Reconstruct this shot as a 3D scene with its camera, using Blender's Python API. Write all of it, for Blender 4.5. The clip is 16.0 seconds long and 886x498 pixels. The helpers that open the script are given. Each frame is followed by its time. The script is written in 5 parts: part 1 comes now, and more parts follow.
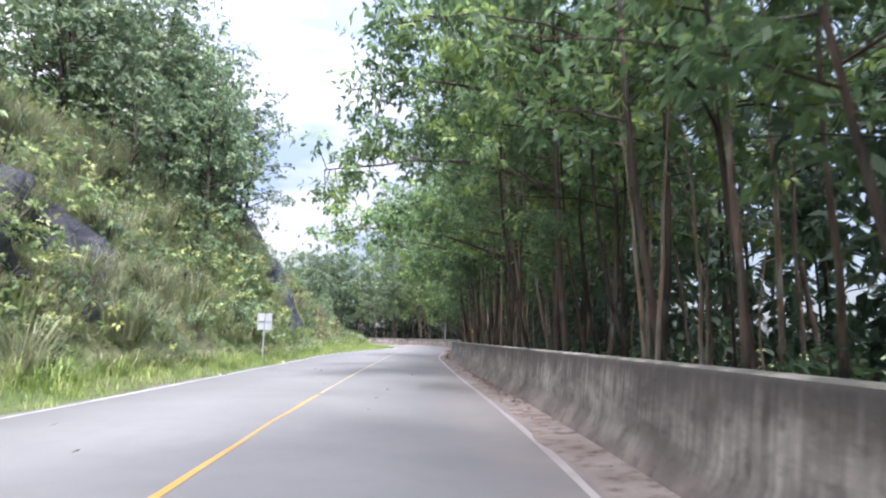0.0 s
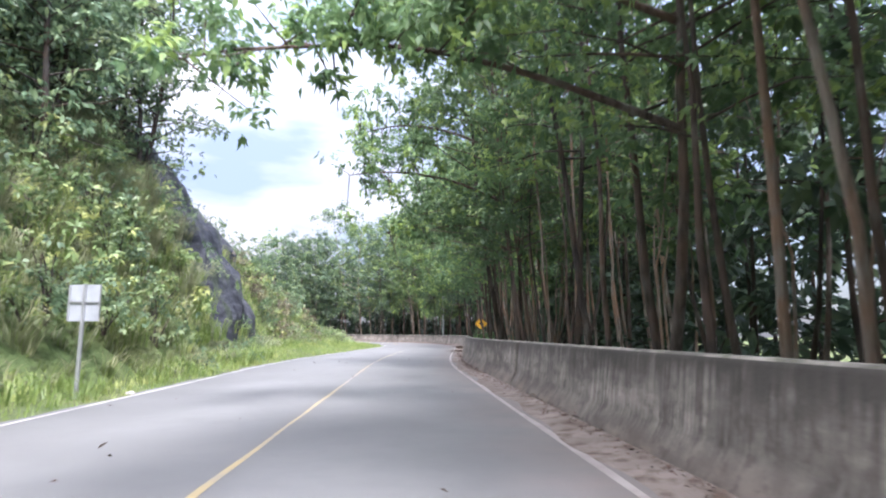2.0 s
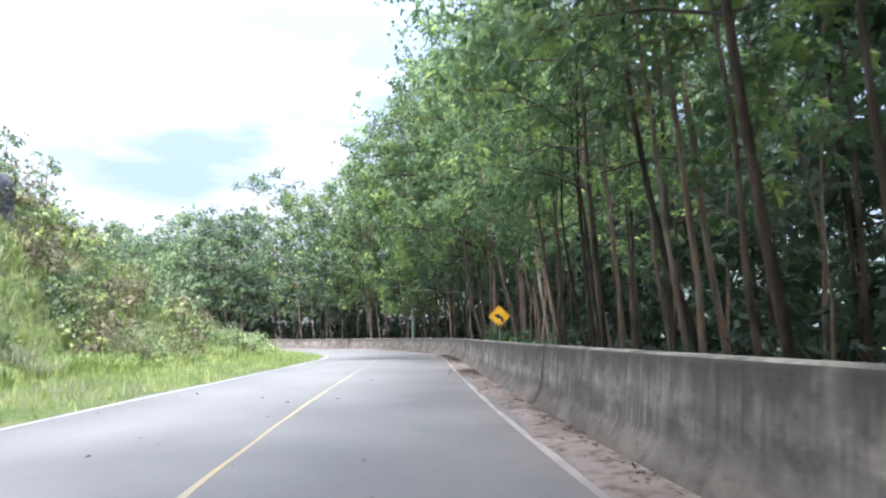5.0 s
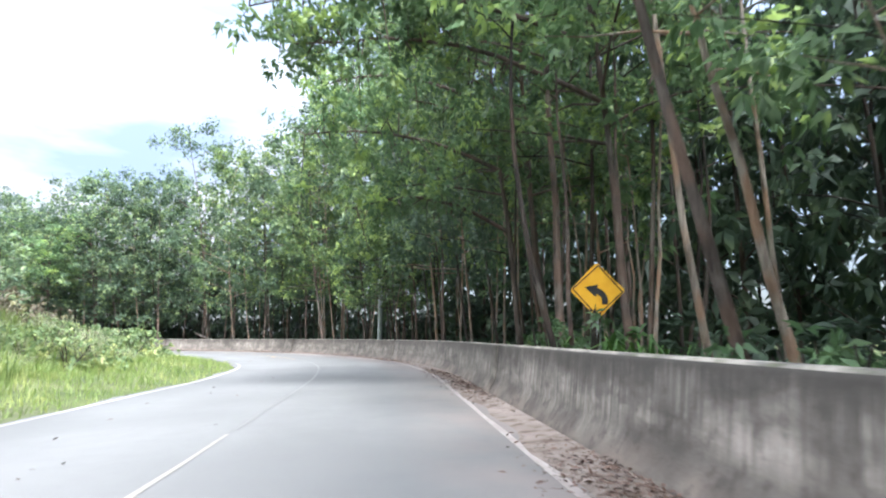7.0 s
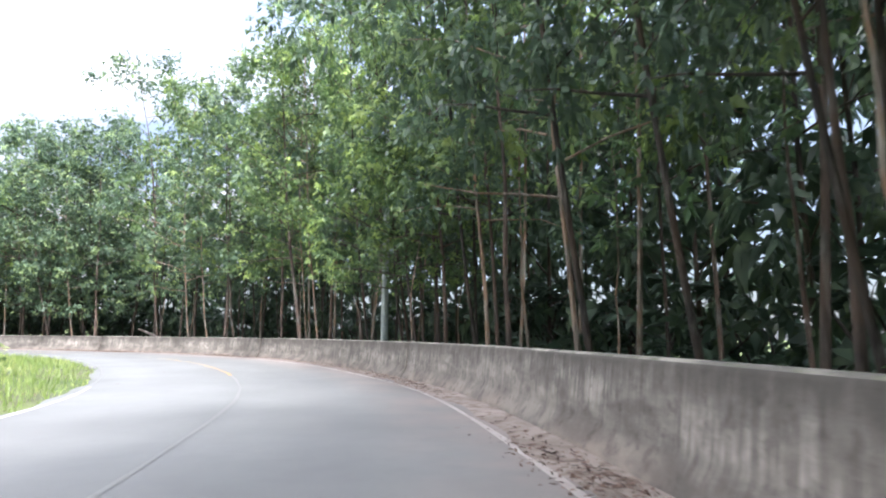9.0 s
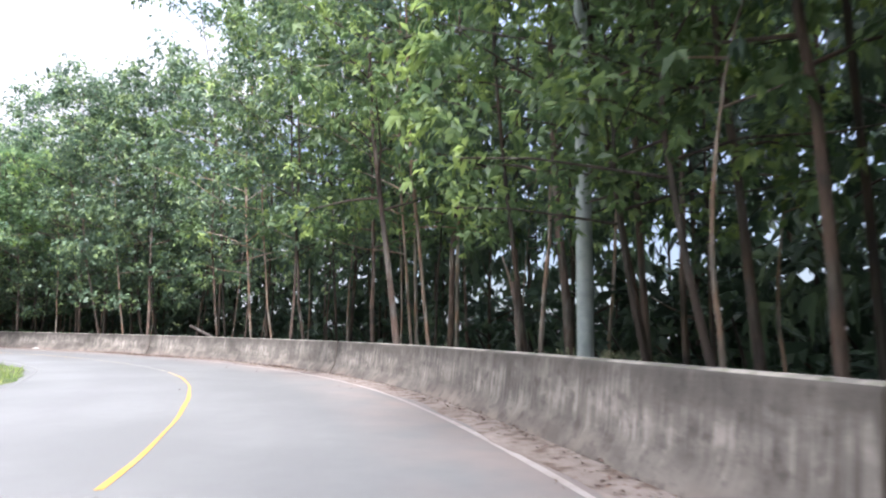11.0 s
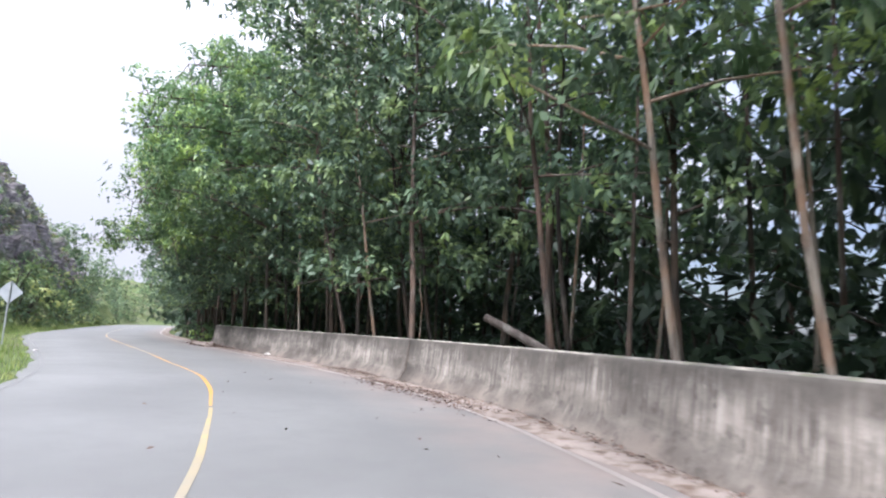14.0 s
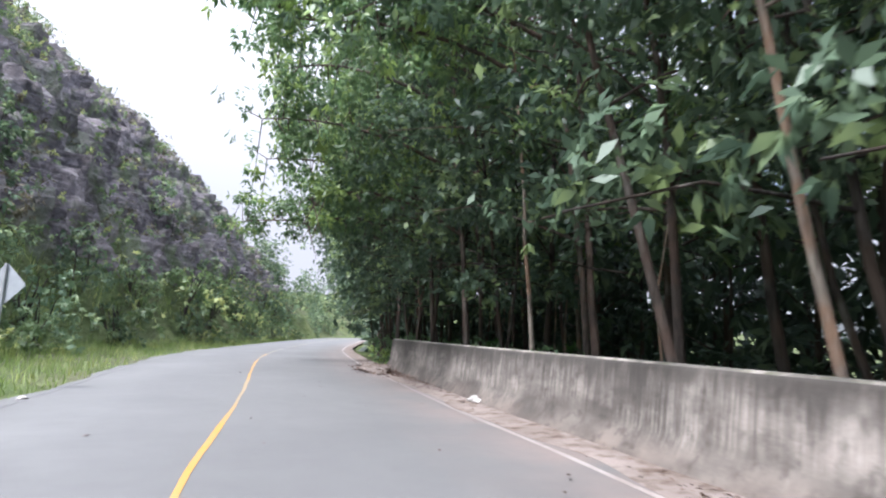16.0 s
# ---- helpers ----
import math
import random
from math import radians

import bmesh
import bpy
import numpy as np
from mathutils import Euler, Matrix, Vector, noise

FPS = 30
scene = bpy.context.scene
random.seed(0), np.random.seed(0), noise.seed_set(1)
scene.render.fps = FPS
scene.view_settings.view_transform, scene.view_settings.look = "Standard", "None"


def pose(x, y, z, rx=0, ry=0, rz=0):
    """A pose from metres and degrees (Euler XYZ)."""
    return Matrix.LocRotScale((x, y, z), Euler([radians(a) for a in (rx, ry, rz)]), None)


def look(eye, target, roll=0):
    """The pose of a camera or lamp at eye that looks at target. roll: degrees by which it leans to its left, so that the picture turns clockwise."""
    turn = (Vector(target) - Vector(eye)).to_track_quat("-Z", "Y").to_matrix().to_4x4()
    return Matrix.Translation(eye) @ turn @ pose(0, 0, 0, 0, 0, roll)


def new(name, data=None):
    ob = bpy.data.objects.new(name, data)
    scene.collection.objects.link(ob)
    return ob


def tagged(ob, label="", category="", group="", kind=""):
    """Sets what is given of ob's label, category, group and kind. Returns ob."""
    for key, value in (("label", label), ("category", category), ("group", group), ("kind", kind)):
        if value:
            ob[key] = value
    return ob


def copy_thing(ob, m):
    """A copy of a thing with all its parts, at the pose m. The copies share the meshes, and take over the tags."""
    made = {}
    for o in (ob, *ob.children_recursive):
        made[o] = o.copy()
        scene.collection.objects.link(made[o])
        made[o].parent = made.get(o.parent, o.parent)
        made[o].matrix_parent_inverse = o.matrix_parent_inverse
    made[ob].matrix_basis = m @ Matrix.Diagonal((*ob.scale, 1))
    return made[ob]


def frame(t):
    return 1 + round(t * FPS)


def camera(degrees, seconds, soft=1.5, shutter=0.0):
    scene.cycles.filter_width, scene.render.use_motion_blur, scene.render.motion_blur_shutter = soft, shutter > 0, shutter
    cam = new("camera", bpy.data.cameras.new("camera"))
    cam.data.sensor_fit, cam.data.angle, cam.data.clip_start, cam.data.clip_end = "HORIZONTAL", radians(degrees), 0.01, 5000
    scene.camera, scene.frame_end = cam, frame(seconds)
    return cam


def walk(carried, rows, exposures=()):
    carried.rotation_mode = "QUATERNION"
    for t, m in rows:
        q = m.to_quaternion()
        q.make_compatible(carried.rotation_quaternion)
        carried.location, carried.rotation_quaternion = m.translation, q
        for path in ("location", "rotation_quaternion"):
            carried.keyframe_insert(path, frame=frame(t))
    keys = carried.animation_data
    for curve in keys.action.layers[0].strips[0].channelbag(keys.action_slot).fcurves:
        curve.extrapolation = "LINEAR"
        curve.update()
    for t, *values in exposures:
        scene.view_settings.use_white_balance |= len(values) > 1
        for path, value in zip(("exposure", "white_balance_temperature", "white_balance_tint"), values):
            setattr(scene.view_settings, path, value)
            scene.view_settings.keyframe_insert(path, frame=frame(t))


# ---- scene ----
cam = camera(73.3, 16.0, soft=2.05, shutter=0.2)
# seconds, eye, heading to the left, tilt up, lean to the right
PATH = [
    (0, 0.00, 0.00, 1.20, 0.00, 8.51, -1.19),
    (0.5, -0.29, 3.55, 1.21, -0.09, 8.36, -0.90),
    (1, -0.56, 7.12, 1.20, -0.33, 8.25, -0.60),
    (1.5, -0.79, 10.71, 1.21, -0.68, 8.20, -0.38),
    (2, -0.99, 14.29, 1.19, -1.20, 8.09, -0.20),
    (2.5, -1.18, 17.85, 1.19, -1.90, 8.02, 0.02),
    (3, -1.32, 21.36, 1.19, -2.65, 8.00, 0.22),
    (3.5, -1.40, 24.85, 1.18, -3.32, 8.00, 0.52),
    (4, -1.57, 28.35, 1.20, -3.93, 8.04, 0.80),
    (4.5, -1.67, 31.89, 1.20, -4.67, 8.18, 0.86),
    (5, -1.70, 35.47, 1.20, -5.48, 8.26, 0.80),
    (5.5, -1.66, 39.07, 1.20, -6.34, 8.27, 0.68),
    (6, -1.56, 42.69, 1.20, -7.20, 8.24, 0.52),
    (6.5, -1.41, 46.33, 1.18, -8.03, 8.22, 0.35),
    (7, -1.19, 49.97, 1.19, -8.80, 8.34, 0.18),
    (7.5, -0.93, 53.53, 1.22, -9.08, 8.35, 0.05),
    (8, -0.66, 57.04, 1.21, -8.99, 8.29, -0.16),
    (8.5, -0.45, 60.50, 1.20, -8.62, 8.28, -0.28),
    (9, -0.32, 63.93, 1.20, -7.81, 8.28, -0.37),
    (9.5, -0.31, 67.33, 1.20, -6.39, 8.28, -0.47),
    (10, -0.43, 70.71, 1.20, -4.23, 8.29, -0.62),
    (10.5, -0.71, 74.08, 1.19, -1.15, 8.31, -0.84),
    (11, -1.17, 77.46, 1.22, 2.98, 8.39, -1.13),
    (11.5, -2.02, 80.82, 1.20, 7.93, 8.44, -1.43),
    (12, -3.21, 84.13, 1.20, 12.97, 8.60, -1.97),
    (12.5, -4.61, 87.31, 1.22, 17.74, 8.66, -2.54),
    (13, -6.11, 90.29, 1.23, 22.06, 8.50, -2.90),
    (13.5, -7.79, 93.10, 1.22, 26.43, 8.24, -2.99),
    (14, -9.77, 95.81, 1.18, 31.14, 8.07, -2.94),
    (14.5, -11.96, 98.30, 1.16, 35.96, 8.03, -2.63),
    (15, -14.23, 100.50, 1.17, 40.68, 8.03, -2.35),
    (15.5, -16.60, 102.45, 1.17, 45.10, 8.10, -2.12),
    (16, -19.06, 104.22, 1.22, 49.20, 8.20, -2.20),
]


def heading(eye, yaw, tilt):
    a, b = radians(yaw), radians(tilt)
    return (eye[0] - math.sin(a) * math.cos(b), eye[1] + math.cos(a) * math.cos(b), eye[2] + math.sin(b))


walk(cam, [(t, look((x, y, z), heading((x, y, z), yaw, tilt), -lean)) for t, x, y, z, yaw, tilt, lean in PATH],
     exposures=[(0, 1.56, 5800, 20), (3.5, 1.68, 5750, 18), (6.5, 1.72, 5750, 11), (8.5, 1.78, 5800, 13), (10.5, 1.68, 5850, 17), (11.5, 1.47, 5800, 17), (13.5, 1.20, 5750, 16), (16.0, 1.16, 5700, 16)])

# ---------------------------------------------------------------- light
SUN_EL, SUN_AZ = 54.0, 172.0          # degrees; azimuth clockwise from +y
world = bpy.data.worlds.new("sky")
scene.world = world
world.use_nodes = True
wn, wl = world.node_tree.nodes, world.node_tree.links
wn.clear()
w_out, w_bg = wn.new("ShaderNodeOutputWorld"), wn.new("ShaderNodeBackground")
w_sky = wn.new("ShaderNodeTexSky")
w_sky.sky_type, w_sky.sun_disc = "NISHITA", False
w_sky.sun_elevation, w_sky.sun_rotation = radians(SUN_EL), radians(SUN_AZ)
w_sky.air_density, w_sky.dust_density, w_sky.ozone_density = 1.0, 3.0, 1.0
w_tc, w_map, w_noise, w_ramp, w_mix = (wn.new("ShaderNodeTexCoord"), wn.new("ShaderNodeMapping"), wn.new("ShaderNodeTexNoise"),
                                       wn.new("ShaderNodeValToRGB"), wn.new("ShaderNodeMix"))
w_map.inputs["Scale"].default_value = (1.0, 1.0, 3.2)
w_noise.inputs["Scale"].default_value, w_noise.inputs["Detail"].default_value = 2.2, 6.0
w_ramp.color_ramp.elements[0].position, w_ramp.color_ramp.elements[1].position = 0.40, 0.56
w_ramp.color_ramp.elements[0].color, w_ramp.color_ramp.elements[1].color = (0.25, 0.25, 0.25, 1), (1, 1, 1, 1)
w_mix.data_type = "RGBA"
w_mix.inputs["B"].default_value = (12.9, 12.8, 12.9, 1)
wl.new(w_tc.outputs["Generated"], w_map.inputs["Vector"])
wl.new(w_map.outputs["Vector"], w_noise.inputs["Vector"])
# the cloud is thicker to the west than to the north
w_dot, w_add = wn.new("ShaderNodeVectorMath"), wn.new("ShaderNodeMath")
w_dot.operation = "DOT_PRODUCT"
w_dot.inputs[1].default_value = (-0.30, -0.12, 0.0)
wl.new(w_tc.outputs["Generated"], w_dot.inputs[0])
wl.new(w_noise.outputs["Fac"], w_add.inputs[0])
wl.new(w_dot.outputs["Value"], w_add.inputs[1])
wl.new(w_add.outputs[0], w_ramp.inputs["Fac"])
wl.new(w_ramp.outputs["Color"], w_mix.inputs["Factor"])
w_blue = wn.new("ShaderNodeVectorMath")
w_blue.operation = "SCALE"
w_blue.inputs["Scale"].default_value = 2.1
wl.new(w_sky.outputs["Color"], w_blue.inputs[0])
wl.new(w_blue.outputs["Vector"], w_mix.inputs["A"])
# an overcast sky is about three times as bright overhead as at the horizon
w_sep, w_grad, w_dim = wn.new("ShaderNodeSeparateXYZ"), wn.new("ShaderNodeMapRange"), wn.new("ShaderNodeVectorMath")
w_dim.operation = "SCALE"
w_grad.inputs["To Min"].default_value, w_grad.inputs["To Max"].default_value = 0.305, 2.5
w_pow = wn.new("ShaderNodeMath")
w_pow.operation, w_pow.inputs[1].default_value = "POWER", 2.6
wl.new(w_tc.outputs["Generated"], w_sep.inputs["Vector"])
wl.new(w_sep.outputs["Z"], w_pow.inputs[0])
wl.new(w_pow.outputs[0], w_grad.inputs["Value"])
wl.new(w_mix.outputs["Result"], w_dim.inputs[0])
wl.new(w_grad.outputs["Result"], w_dim.inputs["Scale"])
wl.new(w_dim.outputs["Vector"], w_bg.inputs["Color"])
w_bg.inputs["Strength"].default_value = 0.10
wl.new(w_bg.outputs["Background"], w_out.inputs["Surface"])

sun = new("sun", bpy.data.lights.new("sun", "SUN"))
sun.data.energy, sun.data.angle, sun.data.color = 3.5, radians(10), (1.0, 0.96, 0.90)
az, el = radians(SUN_AZ), radians(SUN_EL)
sun.matrix_world = look((0, 0, 60), (-math.sin(az) * math.cos(el) * 10, -math.cos(az) * math.cos(el) * 10, 60 - math.sin(el) * 10))


# ---------------------------------------------------------------- materials
class Mat:
    """A small builder of procedural node materials."""

    def __init__(self, name, rough=0.8, spec=0.3, metal=0.0):
        self.m = bpy.data.materials.new(name)
        self.m.use_nodes = True
        self.n, self.l = self.m.node_tree.nodes, self.m.node_tree.links
        self.p = self.n["Principled BSDF"]
        self.p.inputs["Roughness"].default_value = rough
        self.p.inputs["Specular IOR Level"].default_value = spec
        self.p.inputs["Metallic"].default_value = metal
        self.vec = None

    def node(self, kind):
        return self.n.new("ShaderNode" + kind)

    def coords(self, kind="Object", scale=(1, 1, 1)):
        tc, mp = self.node("TexCoord"), self.node("Mapping")
        mp.inputs["Scale"].default_value = scale
        self.l.new(tc.outputs[kind], mp.inputs["Vector"])
        return mp.outputs["Vector"]

    def noise(self, vec, scale, detail=4.0, lo=0.35, hi=0.65, rough=0.55):
        t, r = self.node("TexNoise"), self.node("MapRange")
        t.inputs["Scale"].default_value, t.inputs["Detail"].default_value, t.inputs["Roughness"].default_value = scale, detail, rough
        r.inputs["From Min"].default_value, r.inputs["From Max"].default_value = lo, hi
        self.l.new(vec, t.inputs["Vector"])
        self.l.new(t.outputs["Fac"], r.inputs["Value"])
        return r.outputs["Result"]

    def mix(self, fac, a, b):
        x = self.node("Mix")
        x.data_type = "RGBA"
        for key, v in (("Factor", fac), ("A", a), ("B", b)):
            if isinstance(v, bpy.types.NodeSocket):
                self.l.new(v, x.inputs[key])
            elif key == "Factor":
                x.inputs[key].default_value = v
            else:
                x.inputs[key].default_value = (*v, 1)
        return x.outputs["Result"]

    def times(self, a, b, op="MULTIPLY"):
        x = self.node("Math")
        x.operation = op
        for i, v in enumerate((a, b)):
            if isinstance(v, bpy.types.NodeSocket):
                self.l.new(v, x.inputs[i])
            else:
                x.inputs[i].default_value = v
        return x.outputs[0]

    def color(self, c):
        if isinstance(c, bpy.types.NodeSocket):
            self.l.new(c, self.p.inputs["Base Color"])
        else:
            self.p.inputs["Base Color"].default_value = (*c, 1)
        return self

    def bump(self, height, strength=0.3, dist=0.02):
        b = self.node("Bump")
        b.inputs["Strength"].default_value, b.inputs["Distance"].default_value = strength, dist
        self.l.new(height, b.inputs["Height"])
        self.l.new(b.outputs["Normal"], self.p.inputs["Normal"])
        return self


def foliage(name, dark, mid, light, see_through=0.3, rough=0.45):
    """Leaves: each leaf and each plant has its own green; light passes through the blade."""
    k = Mat(name, rough, 0.35)
    geo, info = k.node("NewGeometry"), k.node("ObjectInfo")
    v = k.coords("Object")
    clump = k.noise(v, 0.85, 2.0, 0.38, 0.62)
    c = k.mix(k.times(k.times(geo.outputs["Random Per Island"], 0.34), k.times(clump, 0.66), "ADD"), dark, mid)
    few = k.node("MapRange")
    few.inputs["From Min"].default_value, few.inputs["From Max"].default_value = 0.72, 1.0
    patch = k.noise(v, 0.6, 3.0, 0.4, 0.68)
    k.l.new(geo.outputs["Random Per Island"], few.inputs["Value"])
    c = k.mix(k.times(k.times(few.outputs["Result"], patch), 0.35), c, light)
    sprig = k.noise(v, 0.95, 2.0, 0.53, 0.63)
    c = k.mix(k.times(sprig, 0.82), c, light)
    hue = k.node("HueSaturation")
    k.l.new(c, hue.inputs["Color"])
    rng = k.node("MapRange")
    rng.inputs["To Min"].default_value, rng.inputs["To Max"].default_value = 0.75, 1.3
    k.l.new(info.outputs["Random"], rng.inputs["Value"])
    k.l.new(rng.outputs["Result"], hue.inputs["Value"])
    k.color(hue.outputs["Color"])
    tr, mx = k.node("BsdfTranslucent"), k.node("MixShader")
    k.l.new(hue.outputs["Color"], tr.inputs["Color"])
    mx.inputs["Fac"].default_value = see_through
    k.l.new(k.p.outputs["BSDF"], mx.inputs[1])
    k.l.new(tr.outputs["BSDF"], mx.inputs[2])
    k.l.new(mx.outputs["Shader"], k.n["Material Output"].inputs["Surface"])
    return k.m


def bark(name, dark, light, red):
    """Fissured bark with peeled reddish patches and pale lichen."""
    k = Mat(name, 0.88, 0.15)
    v, fine = k.coords("Object"), k.coords("Object", (7, 7, 0.8))
    info = k.node("ObjectInfo")
    strips = k.noise(fine, 1.6, 8.0, 0.36, 0.62, 0.65)
    c = k.mix(strips, dark, light)
    c = k.mix(k.times(k.noise(v, 1.3, 4.0, 0.44, 0.58), 0.75), c, red)
    pale = tuple(0.45 * a + 0.55 * b for a, b in zip(light, (0.34, 0.33, 0.29)))
    c = k.mix(k.times(k.noise(k.coords("Object", (1, 1, 0.35)), 2.6, 6.0, 0.55, 0.66), 0.7), c, pale)
    c = k.mix(k.times(k.noise(v, 0.45, 3.0, 0.48, 0.62), 0.6), c, tuple(0.55 * a for a in dark))
    c = k.mix(k.times(info.outputs["Random"], 0.45), c, dark)
    return k.color(c).bump(strips, 0.8, 0.03).m


leaf_wood = foliage("leaf_wood", (0.084, 0.149, 0.072), (0.167, 0.252, 0.112), (0.346, 0.457, 0.129), 0.46)
leaf_bend = foliage("leaf_bend", (0.052, 0.089, 0.060), (0.142, 0.208, 0.122), (0.315, 0.415, 0.165), 0.36)
# leaf_bend made brighter and yellower: sunlight painted into the leaf colour
leaf_sunlit = foliage("leaf_sunlit", (0.064, 0.112, 0.052), (0.166, 0.244, 0.094), (0.385, 0.495, 0.142), 0.42)
leaf_hill = foliage("leaf_hill", (0.080, 0.132, 0.074), (0.172, 0.238, 0.124), (0.300, 0.370, 0.170), 0.40)
# darkened leaf green: the shade inside the wood is painted into the colour
leaf_shaded = foliage("leaf_shaded", (0.046, 0.074, 0.050), (0.080, 0.120, 0.072), (0.13, 0.18, 0.09), 0.36)
leaf_bush = foliage("leaf_bush", (0.099, 0.152, 0.063), (0.199, 0.274, 0.107), (0.422, 0.443, 0.157), 0.36)
leaf_fern = foliage("leaf_fern", (0.045, 0.10, 0.025), (0.09, 0.19, 0.04), (0.22, 0.34, 0.07))
straw = foliage("straw_grass", (0.150, 0.170, 0.092), (0.255, 0.268, 0.145), (0.41, 0.40, 0.25), 0.38)
leaf_dry = foliage("leaf_dry", (0.105, 0.088, 0.058), (0.175, 0.150, 0.092), (0.26, 0.25, 0.12), 0.3)
grass_mat = foliage("verge_grass", (0.110, 0.165, 0.044), (0.215, 0.285, 0.075), (0.40, 0.42, 0.16), 0.38)
bark_red = bark("bark_red", (0.050, 0.041, 0.036), (0.165, 0.137, 0.116), (0.175, 0.115, 0.086))
bark_pale = bark("bark_pale", (0.13, 0.105, 0.085), (0.42, 0.37, 0.31), (0.34, 0.20, 0.12))
bark_grey = bark("bark_grey", (0.048, 0.042, 0.037), (0.130, 0.110, 0.096), (0.105, 0.078, 0.063))
bark_dark = bark("bark_dark", (0.025, 0.022, 0.020), (0.085, 0.075, 0.065), (0.10, 0.07, 0.05))


def road_material():
    k = Mat("worn_concrete_road", 0.75, 0.3)
    v, uv = k.coords("Object"), k.coords("UV")
    base = k.mix(k.noise(v, 0.35, 4.0), (0.115, 0.115, 0.108), (0.146, 0.146, 0.137))
    base = k.mix(k.times(k.noise(v, 3.0, 5.0, 0.45, 0.7), 0.35), base, (0.108, 0.105, 0.101))
    base = k.mix(k.times(k.noise(v, 160.0, 2.0, 0.3, 0.7), 0.25), base, (0.105, 0.103, 0.101))
    tracks = k.noise(k.coords("UV", (1.0, 0.03, 1.0)), 0.9, 3.0, 0.5, 0.66)
    base = k.mix(k.times(tracks, 0.25), base, (0.116, 0.112, 0.108))
    # reddish earth washed in from the wall side; U is metres from the axis to the right
    sep, near = k.node("SeparateXYZ"), k.node("MapRange")
    k.l.new(uv, sep.inputs["Vector"])
    near.inputs["From Min"].default_value, near.inputs["From Max"].default_value = 2.0, 3.7
    k.l.new(sep.outputs["X"], near.inputs["Value"])
    earth = k.times(near.outputs["Result"], k.noise(v, 0.9, 5.0, 0.25, 0.75))
    base = k.mix(k.times(earth, 0.75), base, (0.245, 0.188, 0.160))
    return k.color(base).bump(k.noise(v, 120.0, 3.0, 0.2, 0.8), 0.25, 0.004).m


def paint_material(name, tone, worn, gone):
    k = Mat(name, 0.6, 0.35)
    v = k.coords("Object")
    c = k.mix(k.noise(v, 2.2, 6.0, 0.40, 0.62), tone, worn)
    c = k.mix(k.times(k.noise(v, 0.12, 2.0, 0.50, 0.58), 0.85), c, gone)
    return k.color(c).bump(k.noise(v, 90.0, 2.0), 0.2, 0.003).m


def wall_material():
    """Old cast concrete: black mould in tongues from the top, pale run-down streaks, earth at the foot; UV: metres along, metres up."""
    k = Mat("mouldy_concrete", 0.9, 0.2)
    uv = k.coords("UV")
    v = k.coords("Object")
    sep = k.node("SeparateXYZ")
    k.l.new(uv, sep.inputs["Vector"])
    up = sep.outputs["Y"]
    c = k.mix(k.noise(v, 2.6, 7.0, 0.36, 0.64), (0.135, 0.119, 0.103), (0.180, 0.160, 0.138))
    stain = k.noise(k.coords("UV", (0.8, 1.5, 1.0)), 1.0, 7.0, 0.42, 0.60)
    c = k.mix(k.times(stain, 0.6), c, (0.054, 0.046, 0.040))
    # pale patches, broken into thin runs
    patch = k.noise(k.coords("UV", (0.34, 1.5, 1.0)), 1.0, 7.0, 0.44, 0.56, 0.62)
    broad = k.noise(k.coords("UV", (3.1, 0.8, 1.0)), 1.0, 7.0, 0.36, 0.60, 0.68)
    runs = k.times(k.times(k.noise(k.coords("UV", (12.0, 0.55, 1.0)), 1.0, 8.0, 0.40, 0.58, 0.72), 0.6), k.times(broad, 0.6), "ADD")
    above = k.node("MapRange")
    above.inputs["From Min"].default_value, above.inputs["From Max"].default_value = 0.34, 0.56
    k.l.new(up, above.inputs["Value"])
    c = k.mix(k.times(k.times(k.times(runs, patch), above.outputs["Result"]), 0.85), c, (0.336, 0.298, 0.260))
    # tongues of mould hanging from the top, each of its own length
    tongue = k.noise(k.coords("UV", (2.6, 0.0, 1.0)), 1.0, 8.0, 0.25, 0.78, 0.72)
    reach = k.times(k.times(tongue, 0.95), up, "ADD")
    hang = k.node("MapRange")
    hang.inputs["From Min"].default_value, hang.inputs["From Max"].default_value = 1.22, 1.42
    k.l.new(reach, hang.inputs["Value"])
    c = k.mix(k.times(hang.outputs["Result"], 0.82), c, (0.042, 0.038, 0.034))
    thin = k.times(k.noise(k.coords("UV", (17.0, 0.3, 1.0)), 1.0, 6.0, 0.55, 0.63), k.noise(k.coords("UV", (0.9, 0.5, 1.0)), 1.0, 4.0, 0.40, 0.60))
    c = k.mix(k.times(k.times(thin, above.outputs["Result"]), 0.75), c, (0.040, 0.036, 0.033))
    band = k.node("MapRange")
    band.inputs["From Min"].default_value, band.inputs["From Max"].default_value = 0.70, 0.98
    k.l.new(k.times(k.times(k.noise(k.coords("UV", (0.7, 0.0, 1.0)), 1.0, 5.0, 0.2, 0.8), 0.3), up, "ADD"), band.inputs["Value"])
    c = k.mix(k.times(band.outputs["Result"], 0.6), c, (0.060, 0.055, 0.048))
    # lime drips
    drip = k.noise(k.coords("UV", (5.5, 0.35, 1.0)), 3.0, 3.0, 0.675, 0.72)
    c = k.mix(k.times(k.times(drip, above.outputs["Result"]), 0.75), c, (0.368, 0.344, 0.312))
    foot = k.node("MapRange")
    foot.inputs["From Min"].default_value, foot.inputs["From Max"].default_value = 0.36, 0.08
    k.l.new(up, foot.inputs["Value"])
    c = k.mix(k.times(k.times(foot.outputs["Result"], k.noise(k.coords("UV", (0.5, 1.0, 1.0)), 1.0, 6.0, 0.38, 0.60)), 0.75), c, (0.204, 0.160, 0.132))
    # the stretch round the bend is mixed paler, fading out at both ends
    paler = []
